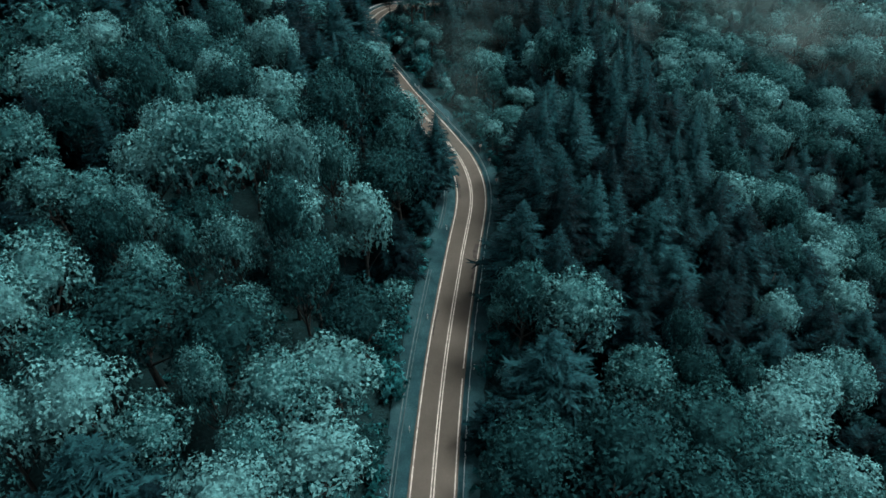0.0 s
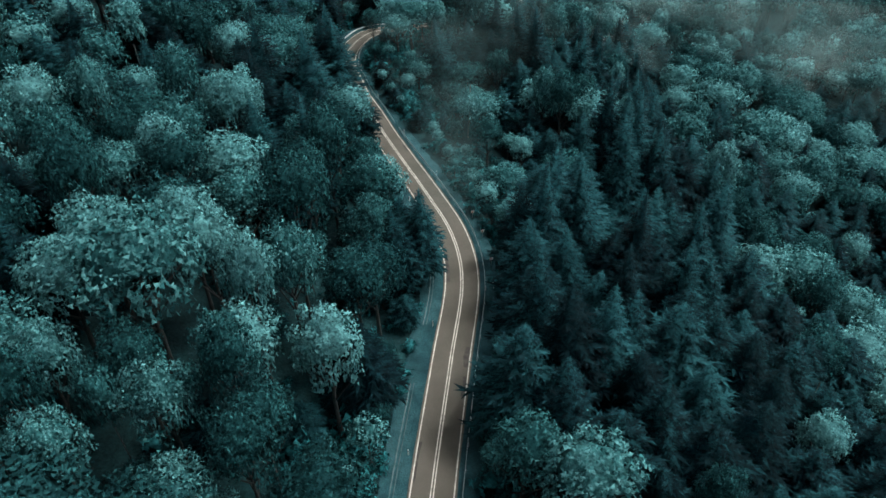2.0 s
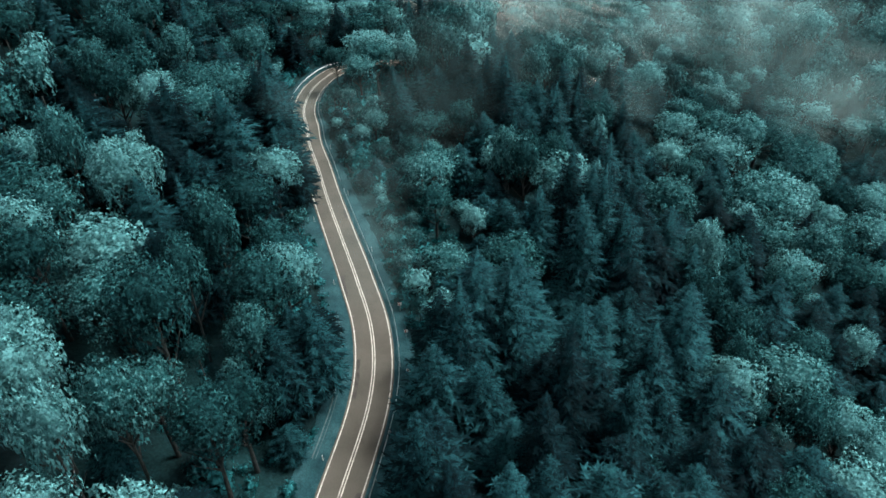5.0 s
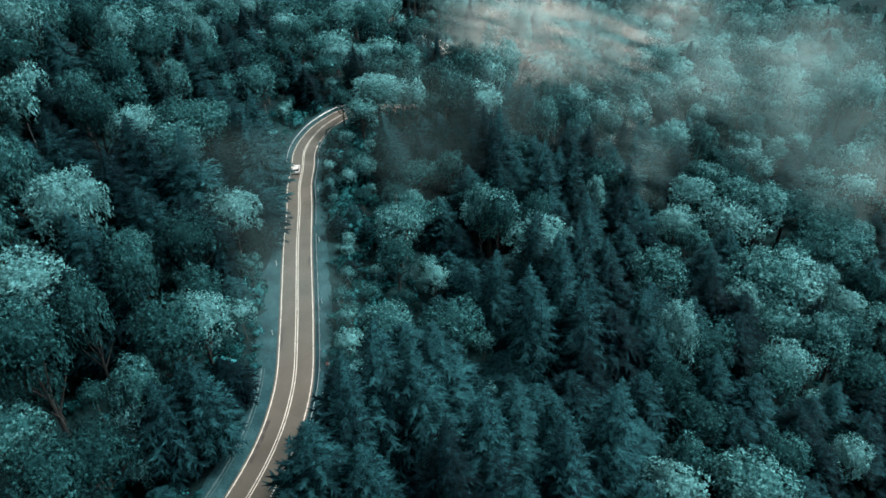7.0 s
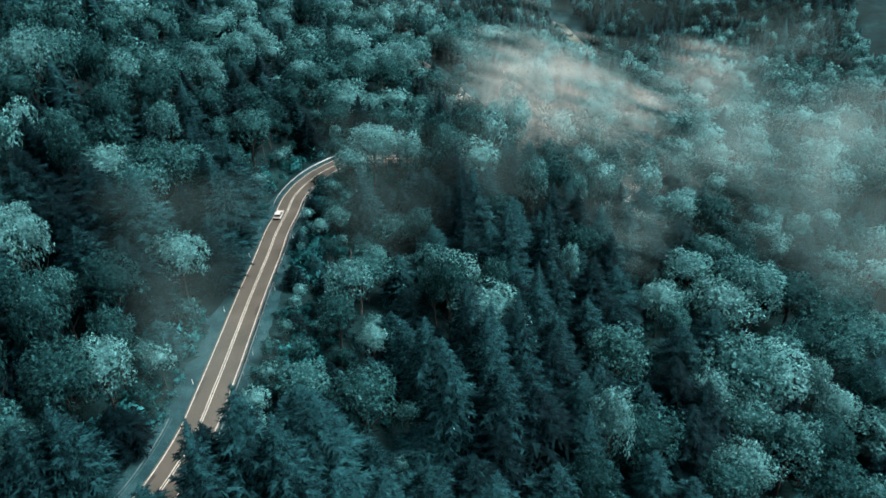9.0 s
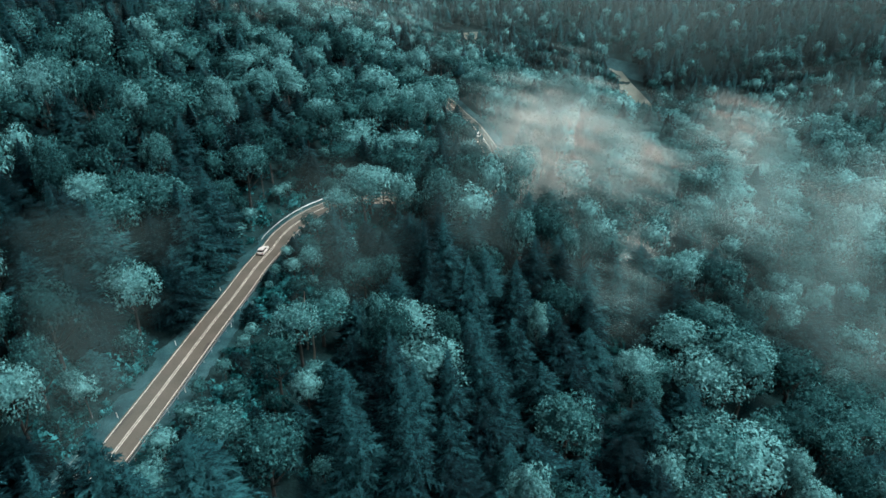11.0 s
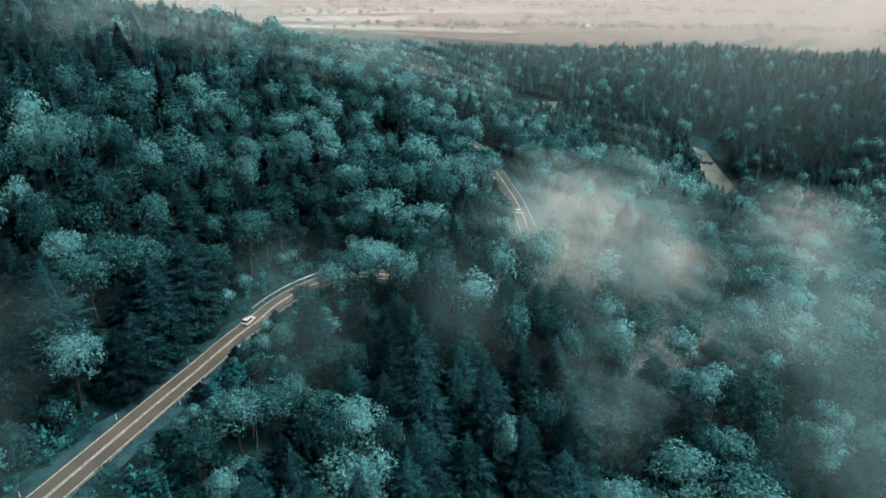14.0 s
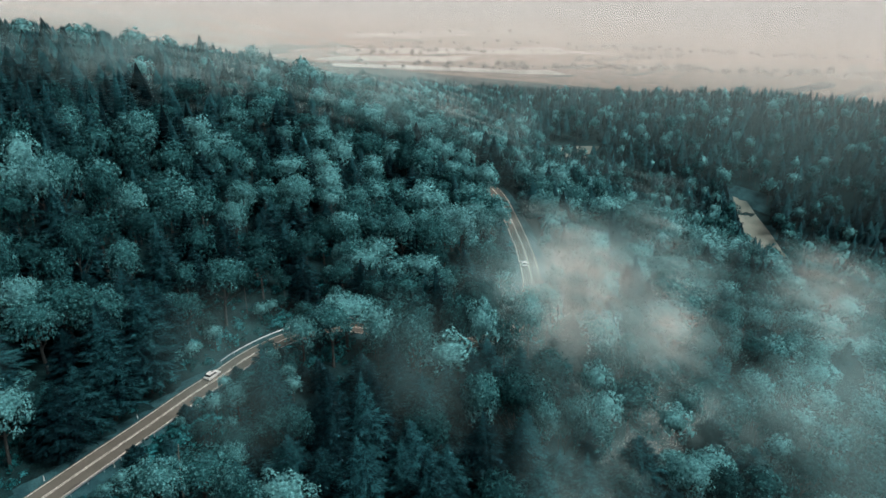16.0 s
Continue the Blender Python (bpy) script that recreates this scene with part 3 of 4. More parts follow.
SPRUCE_EAST_FAR = ((61, 241, 2, 8), (29, 246, 12, 9), (59, 247, 3, 8), (108, 262, -17, 12), (0, 265, 15, 10), (3, 266, 18, 10), (26, 337, 6, 8))
SPRUCE_EAST_MIDDLE = ((38, 129, 20, 9), (52, 131, 19, 10), (27, 135, 23, 11), (21, 141, 17, 11), (47, 143, 8, 10), (37, 151, 2, 11), (41, 155, 20, 9), (48, 157, 15, 10), (79, 158, -2, 10), (53, 159, 9, 12), (44, 162, 21, 8), (32, 164, 15, 9), (43, 168, 17, 10), (39, 170, 22, 9), (47, 173, 17, 8), (48, 183, 15, 9))
SPRUCE_EAST_NEAR = ((17, 80, 27, 10), (17, 85, 25, 9), (48, 91, 16, 8), (19, 92, 31, 9), (25, 94, 28, 9), (16, 99, 32, 8), (29, 105, 26, 8), (50, 106, 11, 9), (25, 107, 20, 9), (51, 110, 14, 9), (32, 114, 29, 9), (42, 114, 19, 8), (18, 120, 30, 8), (36, 124, 23, 10), (21, 126, 30, 10), (26, 127, 26, 9))
SPRUCE_WEST_BEND = ((-24, 190, 27, 11), (-28, 192, 27, 11), (-29, 201, 27, 12), (-38, 203, 28, 12), (-51, 219, 32, 9), (-118, 222, 61, 9), (-120, 227, 60, 11))
SPRUCE_WEST_FAR = ((-129, 255, 60, 10), (-58, 256, 23, 8), (-23, 263, 15, 9))
SPRUCE_WEST_MIDDLE = ((-22, 136, 36, 8), (-37, 160, 33, 10), (-38, 170, 35, 12), (-27, 170, 33, 10), (-19, 177, 17, 10), (-22, 183, 17, 11))
SPRUCE_WEST_NEAR = ((-5, 123, 23, 8),)
BROAD = BROADLEAF_EAST_BEND + BROADLEAF_EAST_FAR + BROADLEAF_EAST_FAR_MORE + BROADLEAF_EAST_MIDDLE + BROADLEAF_EAST_NEAR + BROADLEAF_WEST_BEND + BROADLEAF_WEST_FAR + BROADLEAF_WEST_MIDDLE + BROADLEAF_WEST_NEAR
SPRUCE = ((-2, 121, 26, 7), (-6, 117, 24, 8)) + SPRUCE_EAST_BEND + SPRUCE_EAST_FAR + SPRUCE_EAST_MIDDLE + SPRUCE_EAST_NEAR + SPRUCE_WEST_BEND + SPRUCE_WEST_FAR + SPRUCE_WEST_MIDDLE + SPRUCE_WEST_NEAR
BEND = ((-13, 247, 4, 7), (-8, 252, 7, 8), (-2, 255, 13, 10), (5, 262, 13, 10), (12, 272, 12, 10), (15, 284, 9, 10), (14, 297, 5, 10), (5, 246, 8, 9), (14, 258, 11, 10), (22, 270, 8, 10), (-5, 240, 5, 8),
        (-1, 249, 11, 9), (7, 254, 16, 10), (19, 264, 15, 10), (23, 280, 12, 10), (21, 293, 9, 10), (-16, 262, 12, 9), (-6, 274, 9, 9), (-2, 260, 10, 8), (5, 269, 9, 9), (9, 277, 8, 9))

def spruce_share(x, y):
    """How much of the wood is spruce, place by place."""
    def at(cx, cy, rx, ry, k):
        return k * np.exp(-(((x - cx) / rx) ** 2) - ((y - cy) / ry) ** 2)
    s = 0.2 + at(46, 215, 30, 55, 1.5) + at(24, 122, 21, 36, 1.6) + at(46, 150, 24, 45, 1.2) + at(-42, 195, 26, 36, 0.9) + at(-120, 250, 70, 90, 0.18)
    s += at(46, 190, 17, 52, 1.2) + at(62, 92, 32, 38, 0.85) + at(-70, 150, 25, 50, 0.25) + 0.6 / (1 + np.exp(-(y - 520) / 40)) + at(-230, 330, 60, 60, 0.5) + at(30, 410, 40, 40, 0.3)
    s += at(-10, 330, 30, 22, 0.3) + at(105, 175, 36, 80, 0.45) - at(85, 225, 18, 50, 0.3) - at(-25, 80, 30, 60, 0.12)
    s = s + 0.75 / (1 + np.exp(-(land(x, y) - 24) / 3)) + at(-110, 300, 90, 90, 0.16)
    return np.clip(s, 0.03, 0.93)


def in_clearing(x, y):
    """The grassy ravine strip, the meadow and the far glade."""
    s = np.clip((y - 200) / 95, 0, 1)
    ravine = (np.abs(x - (68 - 13 * s)) < 3.8) & (y > 196) & (y < 300)
    s = (y - 490) / 90
    meadow = (np.abs(x - (50 - 62 * s)) < 13) & (y > 478) & (y < 592)
    glade = ((x + 132) / 24) ** 2 + ((y - 580) / 22) ** 2 < 1
    return ravine | meadow | glade


def in_plan(x, y):
    """The wooded part of the plan."""
    west = (x > -20 - 0.78 * y) | (y > 55 - (x - 49)) | (y > 105 + (100 - x) / 3.0)
    return west & (x < np.where(y < 420, 175 + 0.2 * y, 165)) & (y > -45) & (y < 790)


rng = np.random.default_rng(11)
BEND_FREE = tuple(row for row in BEND if min(math.hypot(row[0] - q[0], row[1] - q[1]) - 0.3 * q[3] for q in BROAD + SPRUCE) > 3.0) + ((-5, 250, 10, 9), (3, 256, 13, 9), (9, 265, 13, 9), (0, 246, 10, 8))
# a close row of trees on the downhill side of the road past the bend
ROW = tuple((p[0] + 4.6, p[1] - 5.8, p[2] + 14.5 - 1.5 * (i % 3), 8.5) for i, p in enumerate(LINE[(LINE[:, 1] > 259) & (LINE[:, 1] < 306)][::3]))
MARKED = np.array([(*row, 0) for row in BROAD] + [(*row, 1) for row in SPRUCE], float)
MARKED_TALL = MARKED[:, 2] - ground_z(MARKED[:, 0], MARKED[:, 1])


def stand(x, y):
    """The tree height and the share of spruce that the large trees around a place suggest, and how far to trust it."""
    tall, share, trust = np.zeros(len(x)), np.zeros(len(x)), np.zeros(len(x))
    for (mx_, my_, _, _, kind), h in zip(MARKED, MARKED_TALL):
        w = np.exp(-((x - mx_) ** 2 + (y - my_) ** 2) / (2 * 11.0**2))
        tall, share, trust = tall + w * h, share + w * kind, trust + w
    return tall / np.maximum(trust, 1e-9), share / np.maximum(trust, 1e-9), trust


spots = [(x, y, top, w, 0) for x, y, top, w in BROAD + BEND_FREE + ROW] + [(x, y, top, w, 1) for x, y, top, w in SPRUCE]
taken = {}


def free(x, y, gap):
    cx, cy = int(x // 8), int(y // 8)
    for a in (-1, 0, 1):
        for b in (-1, 0, 1):
            for px, py, pg in taken.get((cx + a, cy + b), ()):
                if (px - x) ** 2 + (py - y) ** 2 < (0.5 * (gap + pg)) ** 2:
                    return False
    return True


def take(x, y, gap):
    taken.setdefault((int(x // 8), int(y // 8)), []).append((x, y, gap))


for x, y, top, w, kind in spots:
    take(x, y, 0.62 * w)
COUNT = 60000
px, py = rng.uniform(-560, 330, COUNT), rng.uniform(-48, 800, COUNT)
ok = in_plan(px, py) & ~in_clearing(px, py)
rd, _ = near_road(px, py)
share = spruce_share(px, py)
near_tall, near_share, trust = stand(px, py)
belief = trust / (trust + 0.35)
share = share * (1 - 0.7 * belief) + np.clip(near_share, 0.04, 0.96) * 0.7 * belief
kinds = rng.random(COUNT) < share
size = np.where(kinds, rng.normal(10.6, 1.5, COUNT), rng.normal(13.2, 2.8, COUNT))
size = np.clip(size, 5.5, 19) * np.interp(py, (400, 520), (1.0, 0.6))
east = px > np.interp(py, LINE[:, 1], LINE[:, 0])
ok &= rd > np.where(py > 252, 4.9 + 0.3 * size, np.where(east & (py > 140), 7.4, np.where(~east & (py > 138) & (py < 215), 5.4, 5.8)) + np.where(~east & (py > 138) & (py < 215), 0.3, 0.4) * size)
gz = ground_z(px, py)
for i in np.nonzero(ok)[0]:
    gap = size[i] * (0.58 if kinds[i] else 0.57) * (1.2 if py[i] > 690 or px[i] < -260 or px[i] > 120 + 0.2 * py[i] or py[i] < 15 else 1.0)
    if free(px[i], py[i], gap):
        take(px[i], py[i], gap)
        tall = (rng.normal(18.5, 2.6) if kinds[i] else rng.normal(14.5, 3.0) + 0.5 * size[i])
        tall *= 0.85 if py[i] > 440 else 1.0
        tall = tall * (1 - belief[i]) + near_tall[i] * rng.normal(0.84, 0.07) * belief[i]
        if east[i] and 135 < py[i] < 252:
            tall *= 0.32 + 0.68 * min(1, max(0, rd[i] - 8) / 34)
        tall = max(6.5, tall)
        spots.append((px[i], py[i], gz[i] + tall, min(size[i], (0.55 if kinds[i] else 0.95) * tall), int(kinds[i])))
# Young trees in the gaps and along the forest edge.
COUNT = 16000
px, py = rng.uniform(-150, 130, COUNT), rng.uniform(20, 400, COUNT)
rd, _ = near_road(px, py)
young = rng.uniform(4.2, 7.5, COUNT)
gz = ground_z(px, py)
for i in np.nonzero(in_plan(px, py) & ~in_clearing(px, py) & (rd > 5.6 + 0.4 * young))[0]:
    gap = young[i] * (0.62 if rd[i] < 24 else 0.8)
    if free(px[i], py[i], gap):
        take(px[i], py[i], gap)
        tall = young[i] * rng.uniform(1.2, 1.7) * (1.0 if rd[i] < 24 else 1.4)
        if 135 < py[i] < 252 and px[i] > np.interp(py[i], LINE[:, 1], LINE[:, 0]):
            tall *= 0.7
        needled_one = rng.random() < (0.22 if tall > 6.5 else 0.5)
        spots.append((px[i], py[i], gz[i] + tall, min(young[i], 0.72 * tall), int(needled_one)))
spots = np.array(spots)
base_z = ground_z(spots[:, 0], spots[:, 1]) - 0.15
height = np.maximum(spots[:, 2] - base_z, 3.5)
rank = np.minimum(np.hypot((spots[:, 0] - 18) * 0.9, (spots[:, 1] - 110) * 0.85), np.hypot(spots[:, 0] - 82, (spots[:, 1] - 192) * 0.9) + 18) + np.where(spots[:, 3] < 7.5, 60.0, 0.0)
rank[: len(BROAD)] -= 150.0
rank[len(BROAD + BEND_FREE + ROW) : len(BROAD + BEND_FREE + ROW + SPRUCE)] -= 150.0

MODELS = {
    0: [broadleaf_tree(s, w) for s, w in ((1, 1.0), (2, 1.08), (3, 0.92), (4, 1.0), (5, 1.12), (6, 0.95))],
    1: [spruce_tree(s, w) for s, w in ((11, 1.0), (12, 0.9), (13, 1.12), (14, 1.0), (15, 0.95))],
}
LABELS = {0: ("broadleaf tree with rounded teal-green leafy crown", "tree", "broadleaf trees of the forest"),
          1: ("tall dark spruce with drooping needled boughs", "tree", "spruce trees of the forest")}
single = {}
for kind in (0, 1):
    mine = np.nonzero(spots[:, 4] == kind)[0]
    single[kind] = mine[np.argsort(rank[mine])][:300]
    for m in MODELS[kind]:
        tagged(m, *LABELS[kind])
    for c, i in enumerate(single[kind]):
        model = MODELS[kind][c % len(MODELS[kind])]
        x, y, top, w, _ = spots[i]
        h = height[i]
        s = w / (0.62 if kind == 0 else 0.29)
        m = Matrix.LocRotScale((x, y, base_z[i]), Euler((rng.normal(0, 0.025), rng.normal(0, 0.025), rng.uniform(0, 6.28))), (s, s, h))
        if c < len(MODELS[kind]):
            model.matrix_basis = m
        else:
            # the copies take their own scale from m
            ob = copy_thing(model, Matrix())
            ob.matrix_basis = m


# The rest of the wood, joined.
def wood(name, kind, chosen, shapes, mat, label):
    verts, tris, norms, at = [], [], [], 0
    for i in chosen:
        x, y, top, w, _ = spots[i]
        v, t, nv = shapes[int(rng.integers(len(shapes)))]
        a = rng.uniform(0, 6.28)
        ca, sa = math.cos(a), math.sin(a)
        s = w / (0.62 if kind == 0 else 0.29)
        q = np.c_[(v[:, 0] * ca - v[:, 1] * sa) * s + x, (v[:, 0] * sa + v[:, 1] * ca) * s + y, v[:, 2] * height[i] + base_z[i]]
        verts.append(q.astype(np.float32))
        tris.append(t + at)
        norms.append(np.c_[nv[:, 0] * ca - nv[:, 1] * sa, nv[:, 0] * sa + nv[:, 1] * ca, nv[:, 2]])
        at += len(v)
    ob = new(name, big_mesh(name, np.vstack(verts), np.vstack(tris), mat, np.vstack(norms)))
    tone = ob.data.attributes.new("tree_tone", "FLOAT", "POINT")
    tone.data.foreach_set("value", np.repeat(rng.random(len(verts)), [len(v) for v in verts]).astype(np.float32))
    if kind == 0:
        # the last eight faces of each tree are its trunk
        ob.data.materials.append(BARK)
        ob.data.polygons.foreach_set("material_index", np.concatenate([np.r_[np.zeros(len(t) - 8, np.int32), np.ones(8, np.int32)] for t in tris]))
    print(name, len(chosen), sum(len(t) for t in tris))
    return tagged(ob, label, "forest", kind="stuff")


def crown_only(seed, lobes, leaves, length, width, heart, core):
    v, t, q = broadleaf_crown(seed, lobes, leaves, length, width, 1.0, heart, core, lively=0.19)
    sv, st = limb((0, 0, -0.05), (0, 0, 0.5), 0.017, 0.01, 4)
    return np.vstack([in_tree(v, 0.44), sv]), np.vstack([t, st + len(v)]), np.vstack([q, unit(sv * (1, 1, 0) + (0, 0, 0.01))])


mid_leaf = [crown_only(s, 24, 760, 0.125, 0.1, 0.74, ICO1) for s in range(21, 26)]
far_leaf = [crown_only(s, 20, 680, 0.14, 0.115, 0.76, ICO1) for s in range(31, 37)]
mid_spruce = [spruce_crown(s, 19, 10, 3, 1.0, 0.6, 7) for s in range(41, 45)]
far_spruce = [spruce_crown(s, 14, 9, 2, 1.0, 0.68, 6) for s in range(51, 55)]
hill_leaf = [crown_only(s, 14, 180, 0.25, 0.2, 0.82, ICO1) for s in range(71, 77)]
hill_spruce = [spruce_crown(s, 6, 6, 1, 1.0, 0.78, 5) for s in range(81, 85)]
for kind, mid_shapes, far_shapes, hill_shapes, mat, word in ((0, mid_leaf, far_leaf, hill_leaf, LEAF_WOOD, "broadleaf"), (1, mid_spruce, far_spruce, hill_spruce, NEEDLE_WOOD, "spruce")):
    rest = np.setdiff1d(np.nonzero(spots[:, 4] == kind)[0], single[kind])
    rest = rest[np.argsort(rank[rest])]
    cut = int((rank[rest] < 215).sum())
    wood(word + "_wood", kind, rest[:cut], mid_shapes, mat, f"dense {word} wood on the valley slopes")
    rest = rest[cut:]
    hill = (spots[rest, 1] > 440) | (spots[rest, 0] < -190)
    wood("far_" + word + "_wood", kind, rest[~hill], far_shapes, mat, f"distant {word} wood covering the slope")
    wood("hill_" + word + "_wood", kind, rest[hill], hill_shapes, mat, f"far {word} wood covering the hills in haze")

# Undergrowth along the road and between the trunks.
COUNT = 12000
ux, uy = rng.uniform(-75, 110, COUNT), rng.uniform(20, 360, COUNT)
ud, _ = near_road(ux, uy)
keep = (ud > 6.8) & in_plan(ux, uy) & ((ud < 20) | (rng.random(COUNT) < 0.12) | (in_clearing(ux, uy) & (rng.random(COUNT) < 0.5)))
ux, uy = ux[keep], uy[keep]
uz = ground_z(ux, uy)
shapes = [broadleaf_crown(s, 6, 60, 0.36, 0.26, 1.0, 0.5, ICO1, 0.12) for s in range(61, 66)]
pieces, norms = [], []
for x, y, z in zip(ux, uy, uz):
    v, t, q = shapes[int(rng.integers(5))]
    norms.append(q)
    s = rng.uniform(0.4, 1.3) if rng.random() < 0.6 else rng.uniform(1.2, 3.2)
    pieces.append((v * (s, s, s * rng.uniform(0.6, 1.1)) + (x, y, z + 0.4 * s), t))
shrubs = tagged(new("undergrowth", big_mesh("undergrowth", *gather(pieces), SHRUB, np.vstack(norms))), "low teal shrubs and saplings between the trees", "shrubs", kind="stuff")


# ---- meadow, glade and the fields on the plain ----
def patch(name, corners, mat, lift, label, category, cells=14):
    """A draped four-cornered piece of land."""
    a, b, c, d = (np.array(p, float) for p in corners)
    verts, faces = [], []
    for i in range(cells + 1):
        for j in range(cells + 1):
            s, t = i / cells, j / cells
            wob = np.array((math.sin(7 * s + 3 * t), math.cos(5 * t + 4 * s))) * 0.012 * np.linalg.norm(b - d)
            p = (a * (1 - s) + b * s) * (1 - t) + (d * (1 - s) + c * s) * t + wob
            verts.append((p[0], p[1], float(ground_z(p[0], p[1])[0]) + lift))
    for i in range(cells):
        for j in range(cells):
            q = i * (cells + 1) + j
            faces.append((q, q + cells + 1, q + cells + 2, q + 1))
    return tagged(new(name, mesh_of(name, verts, faces, mat, True)), label, category, kind="structure")


patch("meadow", ((-17, 578), (-9, 580), (46, 523), (33, 500)), DRY_GRASS, 0.5, "pale dry meadow in a forest clearing", "meadow")
patch("meadow_edge", ((-26, 588), (8, 592), (60, 530), (30, 488)), VERGE, 0.25, "rough teal grass round the pale dry meadow", "grass")
patch("glade", ((-152, 588), (-120, 598), (-116, 578), (-140, 566)), DRY_GRASS, 0.35, "small pale glade among far trees", "meadow")
patch("ravine_grass", ((64, 198), (71, 198), (58, 300), (51, 300)), VERGE, 0.2, "grassy strip along the ravine below spruces", "grass")
patch("heath_plain", ((-1500, 860), (320, 1060), (700, 3400), (-3200, 3000)), HEATH, 0.5, "russet heath and scrub across the far plain", "heath", 26)
FIELDS = (
    ((-900, 1045), (-545, 1275), (-610, 1385), (-935, 1115)), ((-560, 1295), (-450, 1312), (-484, 1350), (-575, 1322)),
    ((-1130, 1287), (-775, 1623), (-890, 1760), (-1220, 1390)), ((-740, 900), (-400, 1030), (-440, 1066), (-765, 932)),
    ((-835, 942), (-625, 1060), (-648, 1145), (-845, 1008)), ((-346, 1148), (-300, 1201), (-312, 1230), (-362, 1176)),
    ((-1900, 1900), (-900, 2300), (-1000, 2700), (-2100, 2300)),
)
for k, corners in enumerate(FIELDS):
    patch("field", corners, PALE_FIELD, 1.0 + 0.25 * k, "pale harvested field on the far plain", "field")

# Hedgerows and copses between the fields.
pieces = []
for hx, hy, ex, ey, count in ((-900, 1040, -545, 1270, 30), (-740, 895, -400, 1025, 20), (-830, 1005, -640, 1140, 20), (-610, 1390, -930, 1120, 25), (-780, 1620, -1130, 1285, 20), (-530, 1000, -310, 1110, 45), (-450, 1150, -330, 1290, 35), (-560, 1340, -80, 1400, 75), (-300, 1120, 100, 1230, 110)):
    for k in range(count):
        s = rng.random()
        x, y = hx + (ex - hx) * s + rng.normal(0, 9), hy + (ey - hy) * s + rng.normal(0, 9)
        v, t, _ = hill_leaf[k % 6]
        w = rng.uniform(9, 20)
        pieces.append((v * (w, w, w * 0.9) + (x, y, float(land(x, y))), t))
tagged(new("hedgerow", big_mesh("hedgerow", *gather(pieces), NEEDLE_WOOD)), "distant hedgerows and copses between fields", "hedge", kind="stuff")

# ---- mist, and painted aerial haze to the north ----
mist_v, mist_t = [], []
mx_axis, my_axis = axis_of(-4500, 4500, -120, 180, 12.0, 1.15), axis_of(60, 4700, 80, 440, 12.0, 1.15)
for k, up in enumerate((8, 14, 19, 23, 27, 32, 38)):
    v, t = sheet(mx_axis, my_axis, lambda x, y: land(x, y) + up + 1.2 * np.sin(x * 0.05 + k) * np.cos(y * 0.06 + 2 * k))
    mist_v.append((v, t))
mist = tagged(new("mist", big_mesh("mist", *gather(mist_v), MIST)), "pale warm mist drifting in banks over the treetops, with painted aerial haze northward", "mist", kind="stuff")
mist.data.polygons.foreach_set("use_smooth", [True] * len(mist.data.polygons))


# ---- the car ----
def prism(name, profile, half, mat, bevel=0.04, pinch=None):
    """A side profile (y, z) drawn out to both sides; pinch narrows it towards the roof."""
    bm = bmesh.new()
    rows = []
    for s in (-1, 1):
        rows.append([bm.verts.new((s * half * (1 - (pinch(z) if pinch else 0)), y, z)) for y, z in profile])
    bm.faces.new(rows[0][::-1])
    bm.faces.new(rows[1])
    m = len(profile)
    for k in range(m):
        bm.faces.new((rows[0][k], rows[0][(k + 1) % m], rows[1][(k + 1) % m], rows[1][k]))
    bmesh.ops.recalc_face_normals(bm, faces=bm.faces[:])
    bmesh.ops.bevel(bm, geom=bm.edges[:], offset=bevel, segments=2, affect="EDGES", clamp_overlap=True)
    me = bpy.data.meshes.new(name)
    bm.to_mesh(me)
    bm.free()
    me.materials.append(mat)
    return me


def wheel_mesh(name, radius, width, mat, hole=0.0):
    bm = bmesh.new()
    prof = [(-width / 2, hole), (-width / 2, radius * 0.92), (-width * 0.35, radius), (width * 0.35, radius), (width / 2, radius * 0.92), (width / 2, hole)]
    ring = []
    for k in range(20):
        a = 6.2832 * k / 20
        ring.append([bm.verts.new((x, r * math.cos(a), r * math.sin(a))) for x, r in prof])
    for k in range(20):
        for q in range(len(prof) - 1):
            bm.faces.new((ring[k][q], ring[k][q + 1], ring[(k + 1) % 20][q + 1], ring[(k + 1) % 20][q]))
    me = bpy.data.meshes.new(name)
    bm.to_mesh(me)
    bm.free()
    me.materials.append(mat)
    return me


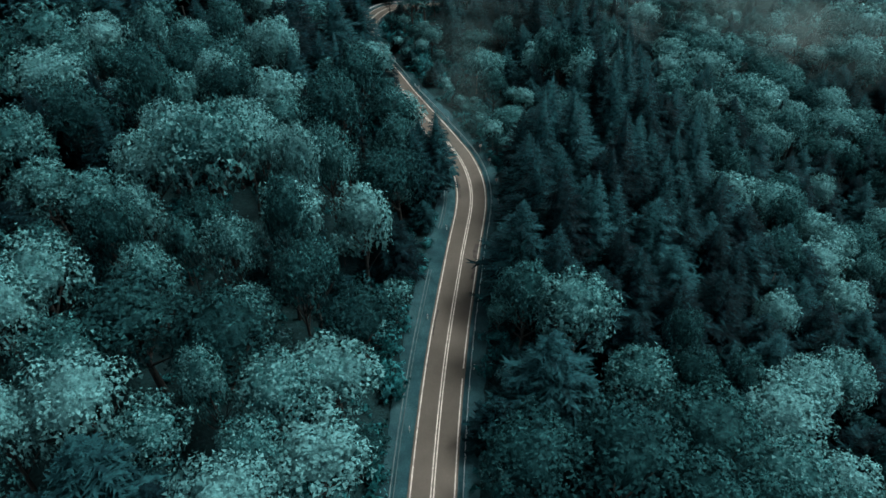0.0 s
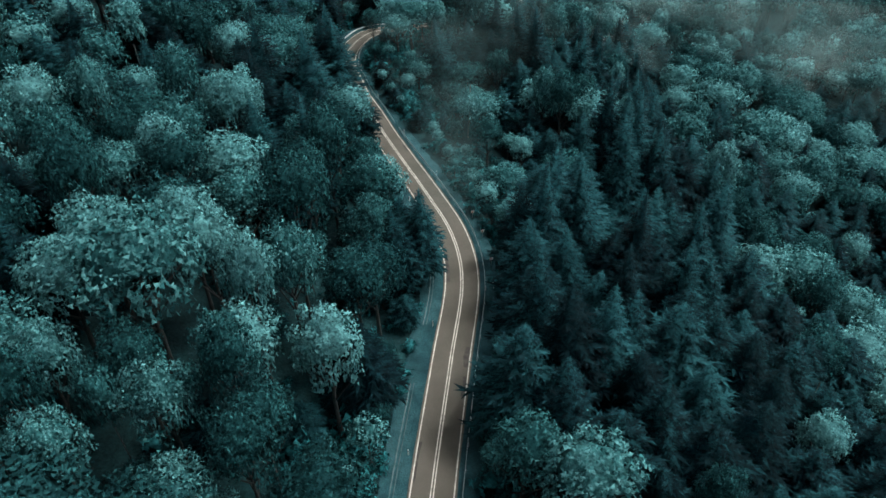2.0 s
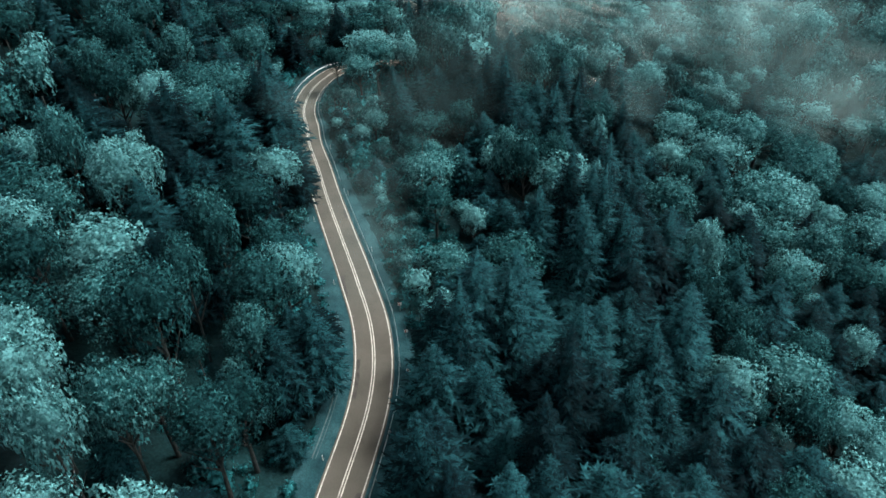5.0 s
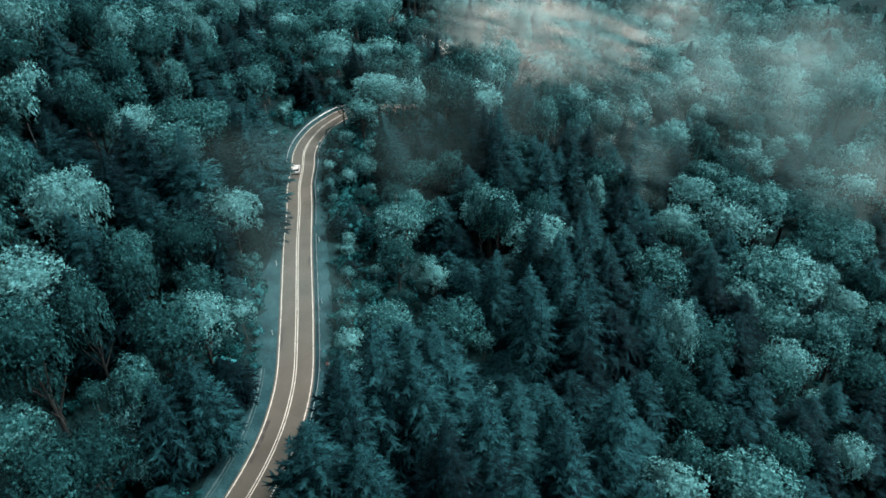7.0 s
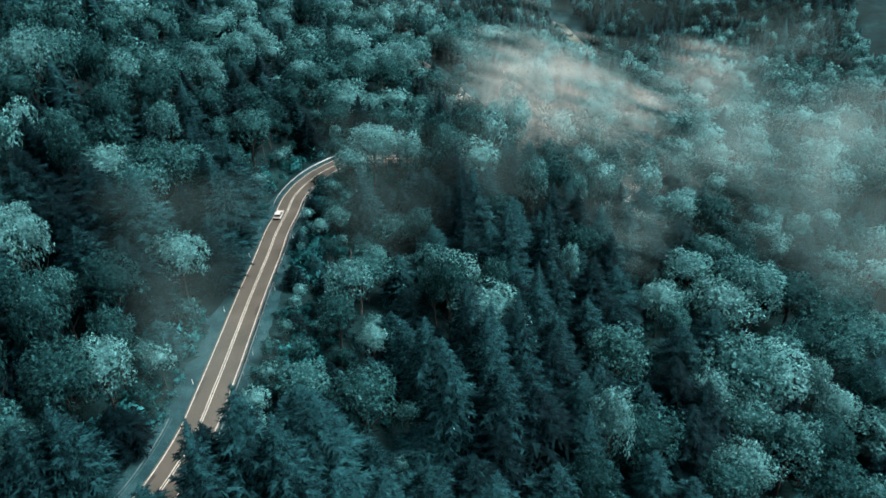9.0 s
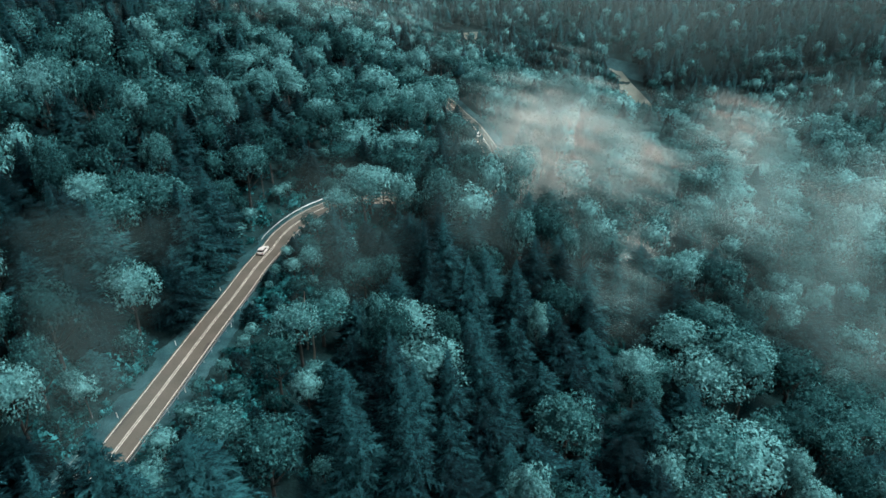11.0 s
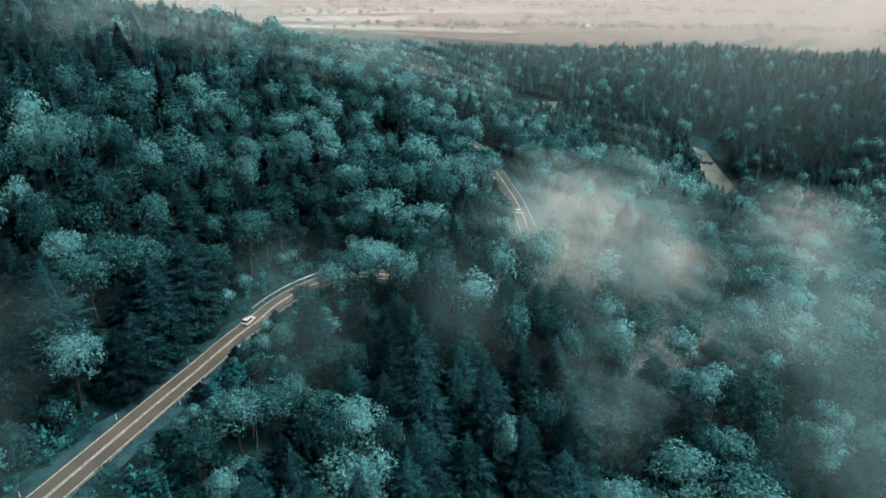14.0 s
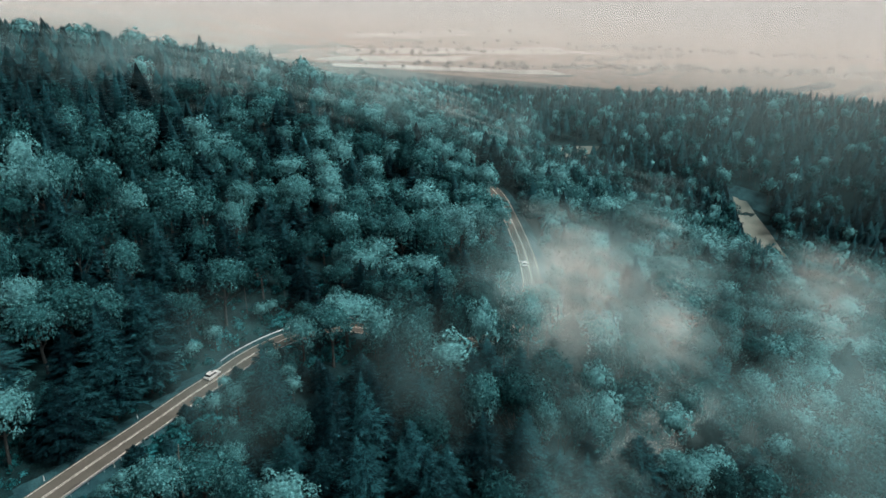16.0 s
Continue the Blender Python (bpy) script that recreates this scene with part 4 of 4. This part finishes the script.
def car(place):
    silver, dark_glass = plain("silver_car_paint", (0.62, 0.62, 0.6), 0.3, 0.3), plain("dark_car_glass", (0.012, 0.014, 0.016), 0.08)
    rubber, alloy = plain("tyre_rubber", (0.015, 0.015, 0.016), 0.8), plain("wheel_alloy", (0.4, 0.4, 0.41), 0.35, 0.9)
    red, clear = plain("red_lamp_glass", (0.35, 0.02, 0.015), 0.2), plain("clear_lamp_glass", (0.75, 0.75, 0.72), 0.15)
    black = plain("black_plastic", (0.02, 0.02, 0.021), 0.6)
    thing = new("car")
    body = prism("car_body", ((-2.1, 0.42), (-2.12, 0.85), (-1.95, 0.98), (-1.2, 1.0), (0.85, 0.96), (1.75, 0.86), (2.08, 0.7), (2.1, 0.4), (1.9, 0.26), (-1.95, 0.26)), 0.89, silver, 0.07)
    part("body", body, thing, "silver painted car body")
    cabin = lambda z: 0.06 + max(0.0, z - 0.95) * 0.38
    part("glasshouse", prism("car_glass", ((-1.82, 0.95), (-1.5, 1.42), (0.1, 1.44), (0.98, 0.93)), 0.88, dark_glass, 0.03, cabin), thing, "dark car windows")
    part("roof", prism("car_roof", ((-1.52, 1.4), (-1.42, 1.49), (-0.1, 1.5), (0.16, 1.42)), 0.74, silver, 0.03), thing, "pale silver car roof")
    tyre, rim = wheel_mesh("car_tyre", 0.32, 0.2, rubber, 0.2), wheel_mesh("car_rim", 0.21, 0.16, alloy, 0.04)
    for x in (-0.8, 0.8):
        for y in (-1.3, 1.32):
            w = part("wheel", tyre, thing, "black tyre")
            w.location = (x, y, 0.32)
            part("rim", rim, w, "alloy wheel rim")
        part("tail_lamp", box_mesh("tail_lamp", (0.22, 0.08, 0.16), red, 0.02, (x * 0.86, -2.1, 0.82)), thing, "red tail lamp")
        part("headlight", box_mesh("headlight", (0.3, 0.12, 0.13), clear, 0.03, (x * 0.8, 2.03, 0.66)), thing, "clear headlight")
        part("mirror", box_mesh("car_mirror", (0.17, 0.1, 0.12), silver, 0.03, (x * 1.22, 0.62, 1.0)), thing)
    part("bumper", box_mesh("bumper", (1.7, 0.14, 0.2), black, 0.04, (0, -2.09, 0.42)), thing, "dark rear bumper")
    part("number_plate", box_mesh("number_plate", (0.5, 0.02, 0.11), plain("plate_white", (0.7, 0.7, 0.68)), 0.004, (0, -2.175, 0.62)), thing)
    thing.matrix_basis = place
    return tagged(thing, "small silver hatchback car driving on the road", "car")


def on_road(y, offset):
    """A pose on the road's surface, looking along it."""
    i = index_at(y)
    spot = LINE[i] + SIDE[i] * offset
    return Matrix.LocRotScale((spot[0], spot[1], spot[2] + 0.055), Euler((0, 0, math.atan2(TANGENT[i, 1], TANGENT[i, 0]) - math.pi / 2)), None)


bend_car = car(on_road(215, -1.5))
tagged(copy_thing(bend_car, on_road(338, -1.5)), "small silver car far off on the road past the bend")


# ---- roadside posts, logs and bare stems ----
WHITE, REFLECT, DEADWOOD = plain("white_post_plastic", (0.75, 0.75, 0.72), 0.5), plain("red_reflector", (0.4, 0.03, 0.02), 0.3), plain("weathered_deadwood", (0.16, 0.15, 0.135), 0.9)


def delineator():
    thing = new("delineator_post")
    part("post", prism("delineator_post", ((-0.06, -0.2), (-0.06, 1.0), (0.06, 1.08), (0.06, -0.2)), 0.05, WHITE, 0.012), thing, "white plastic post")
    part("reflector", box_mesh("reflector", (0.04, 0.012, 0.18), REFLECT, 0.004, (0, -0.068, 0.82)), thing, "red reflector")
    part("band", box_mesh("band", (0.112, 0.132, 0.2), plain("black_band", (0.02, 0.02, 0.02), 0.6), 0.01, (0, 0, 0.8)), thing, "black slanted band")
    return tagged(thing, "white delineator post standing in the verge", "road post", "delineator posts")


def chevron_board():
    """A small pale board on a steel post on the outside of the bend."""
    thing = new("road_sign")
    part("post", box_mesh("sign_post", (0.06, 0.06, 1.9), STEEL, 0.01, (0, 0, 0.85)), thing)
    part("board", box_mesh("sign_board", (0.62, 0.03, 0.62), WHITE, 0.01, (0, -0.05, 1.5)), thing, "white square board")
    part("stripe", box_mesh("sign_stripe", (0.16, 0.02, 0.56), REFLECT, 0.004, (-0.1, -0.07, 1.5)), thing, "red stripe")
    return tagged(thing, "small white and red sign board on a steel post", "road sign", "bend sign boards")


def stand_beside(thing, y, offset, first):
    i = index_at(y)
    p = LINE[i] + SIDE[i] * offset
    m = Matrix.LocRotScale((p[0], p[1], p[2] - 0.08), Euler((0, 0, math.atan2(TANGENT[i, 1], TANGENT[i, 0]) - math.pi / 2)), None)
    if first:
        thing.matrix_basis = m
        return thing
    return copy_thing(thing, m)


post = delineator()
for k, (y, o) in enumerate(((60, -4.0), (84, -4.0), (108, -4.0), (150, -4.2), (172, -4.2), (196, -4.2), (48, 4.6), (72, 4.6), (96, 4.6), (158, 4.7), (180, 4.7), (204, 4.7), (226, 4.7))):
    stand_beside(post, y, o, k == 0)
board = chevron_board()
for k, y in enumerate((118, 125, 132, 140)):
    stand_beside(board, y, 5.6, k == 0)


def log(name, a, b, r, label, category, group):
    a, b = np.array(a, float), np.array(b, float)
    rr = random.Random(str(a))
    pieces, m = [], 5
    pts = [a + (b - a) * k / m + np.array((rr.uniform(-1, 1), rr.uniform(-1, 1), 0)) * r * 0.5 for k in range(m + 1)]
    for k in range(m):
        pieces.append(limb(pts[k] - a, pts[k + 1] - a, r * (1 - 0.7 * k / m), r * (1 - 0.7 * (k + 1) / m), 8))
    thing = new(name)
    part("stem", big_mesh("dead_stem", *gather(pieces), DEADWOOD), thing)
    stubs = []
    for k in range(7):
        p = pts[1 + k % (m - 1)] - a
        stubs.append(limb(p, p + np.array((rr.uniform(-1, 1), rr.uniform(-1, 1), rr.uniform(0.1, 0.9))) * r * 5, r * 0.22, r * 0.05, 5))
    part("branch_stub", big_mesh("branch_stub", *gather(stubs), DEADWOOD), thing)
    thing.location = tuple(a)
    return tagged(thing, label, category, group)


def on_ground(x, y, up=0.0):
    return (x, y, float(ground_z(x, y)[0]) + up)


log("fallen_log", on_ground(13.6, 139, 0.25), on_ground(17.5, 143.5, 0.6), 0.28, "grey fallen log lying beside the road bank", "log", "fallen logs")
log("fallen_log", on_ground(14.8, 141, 0.25), on_ground(18.8, 140.5, 0.5), 0.24, "grey fallen log lying beside the road bank", "log", "fallen logs")
for x, y, top in ((8, 186, 15), (10.5, 184.5, 13), (104, 190, 20), (92, 262, 17), (60, 98, 16)):
    base = on_ground(x, y, -0.4)
    log("dead_tree", base, (x + 0.6, y + 0.4, base[2] + top), 0.2, "bare dead tree stem standing among the trees", "dead tree", "bare dead stems")
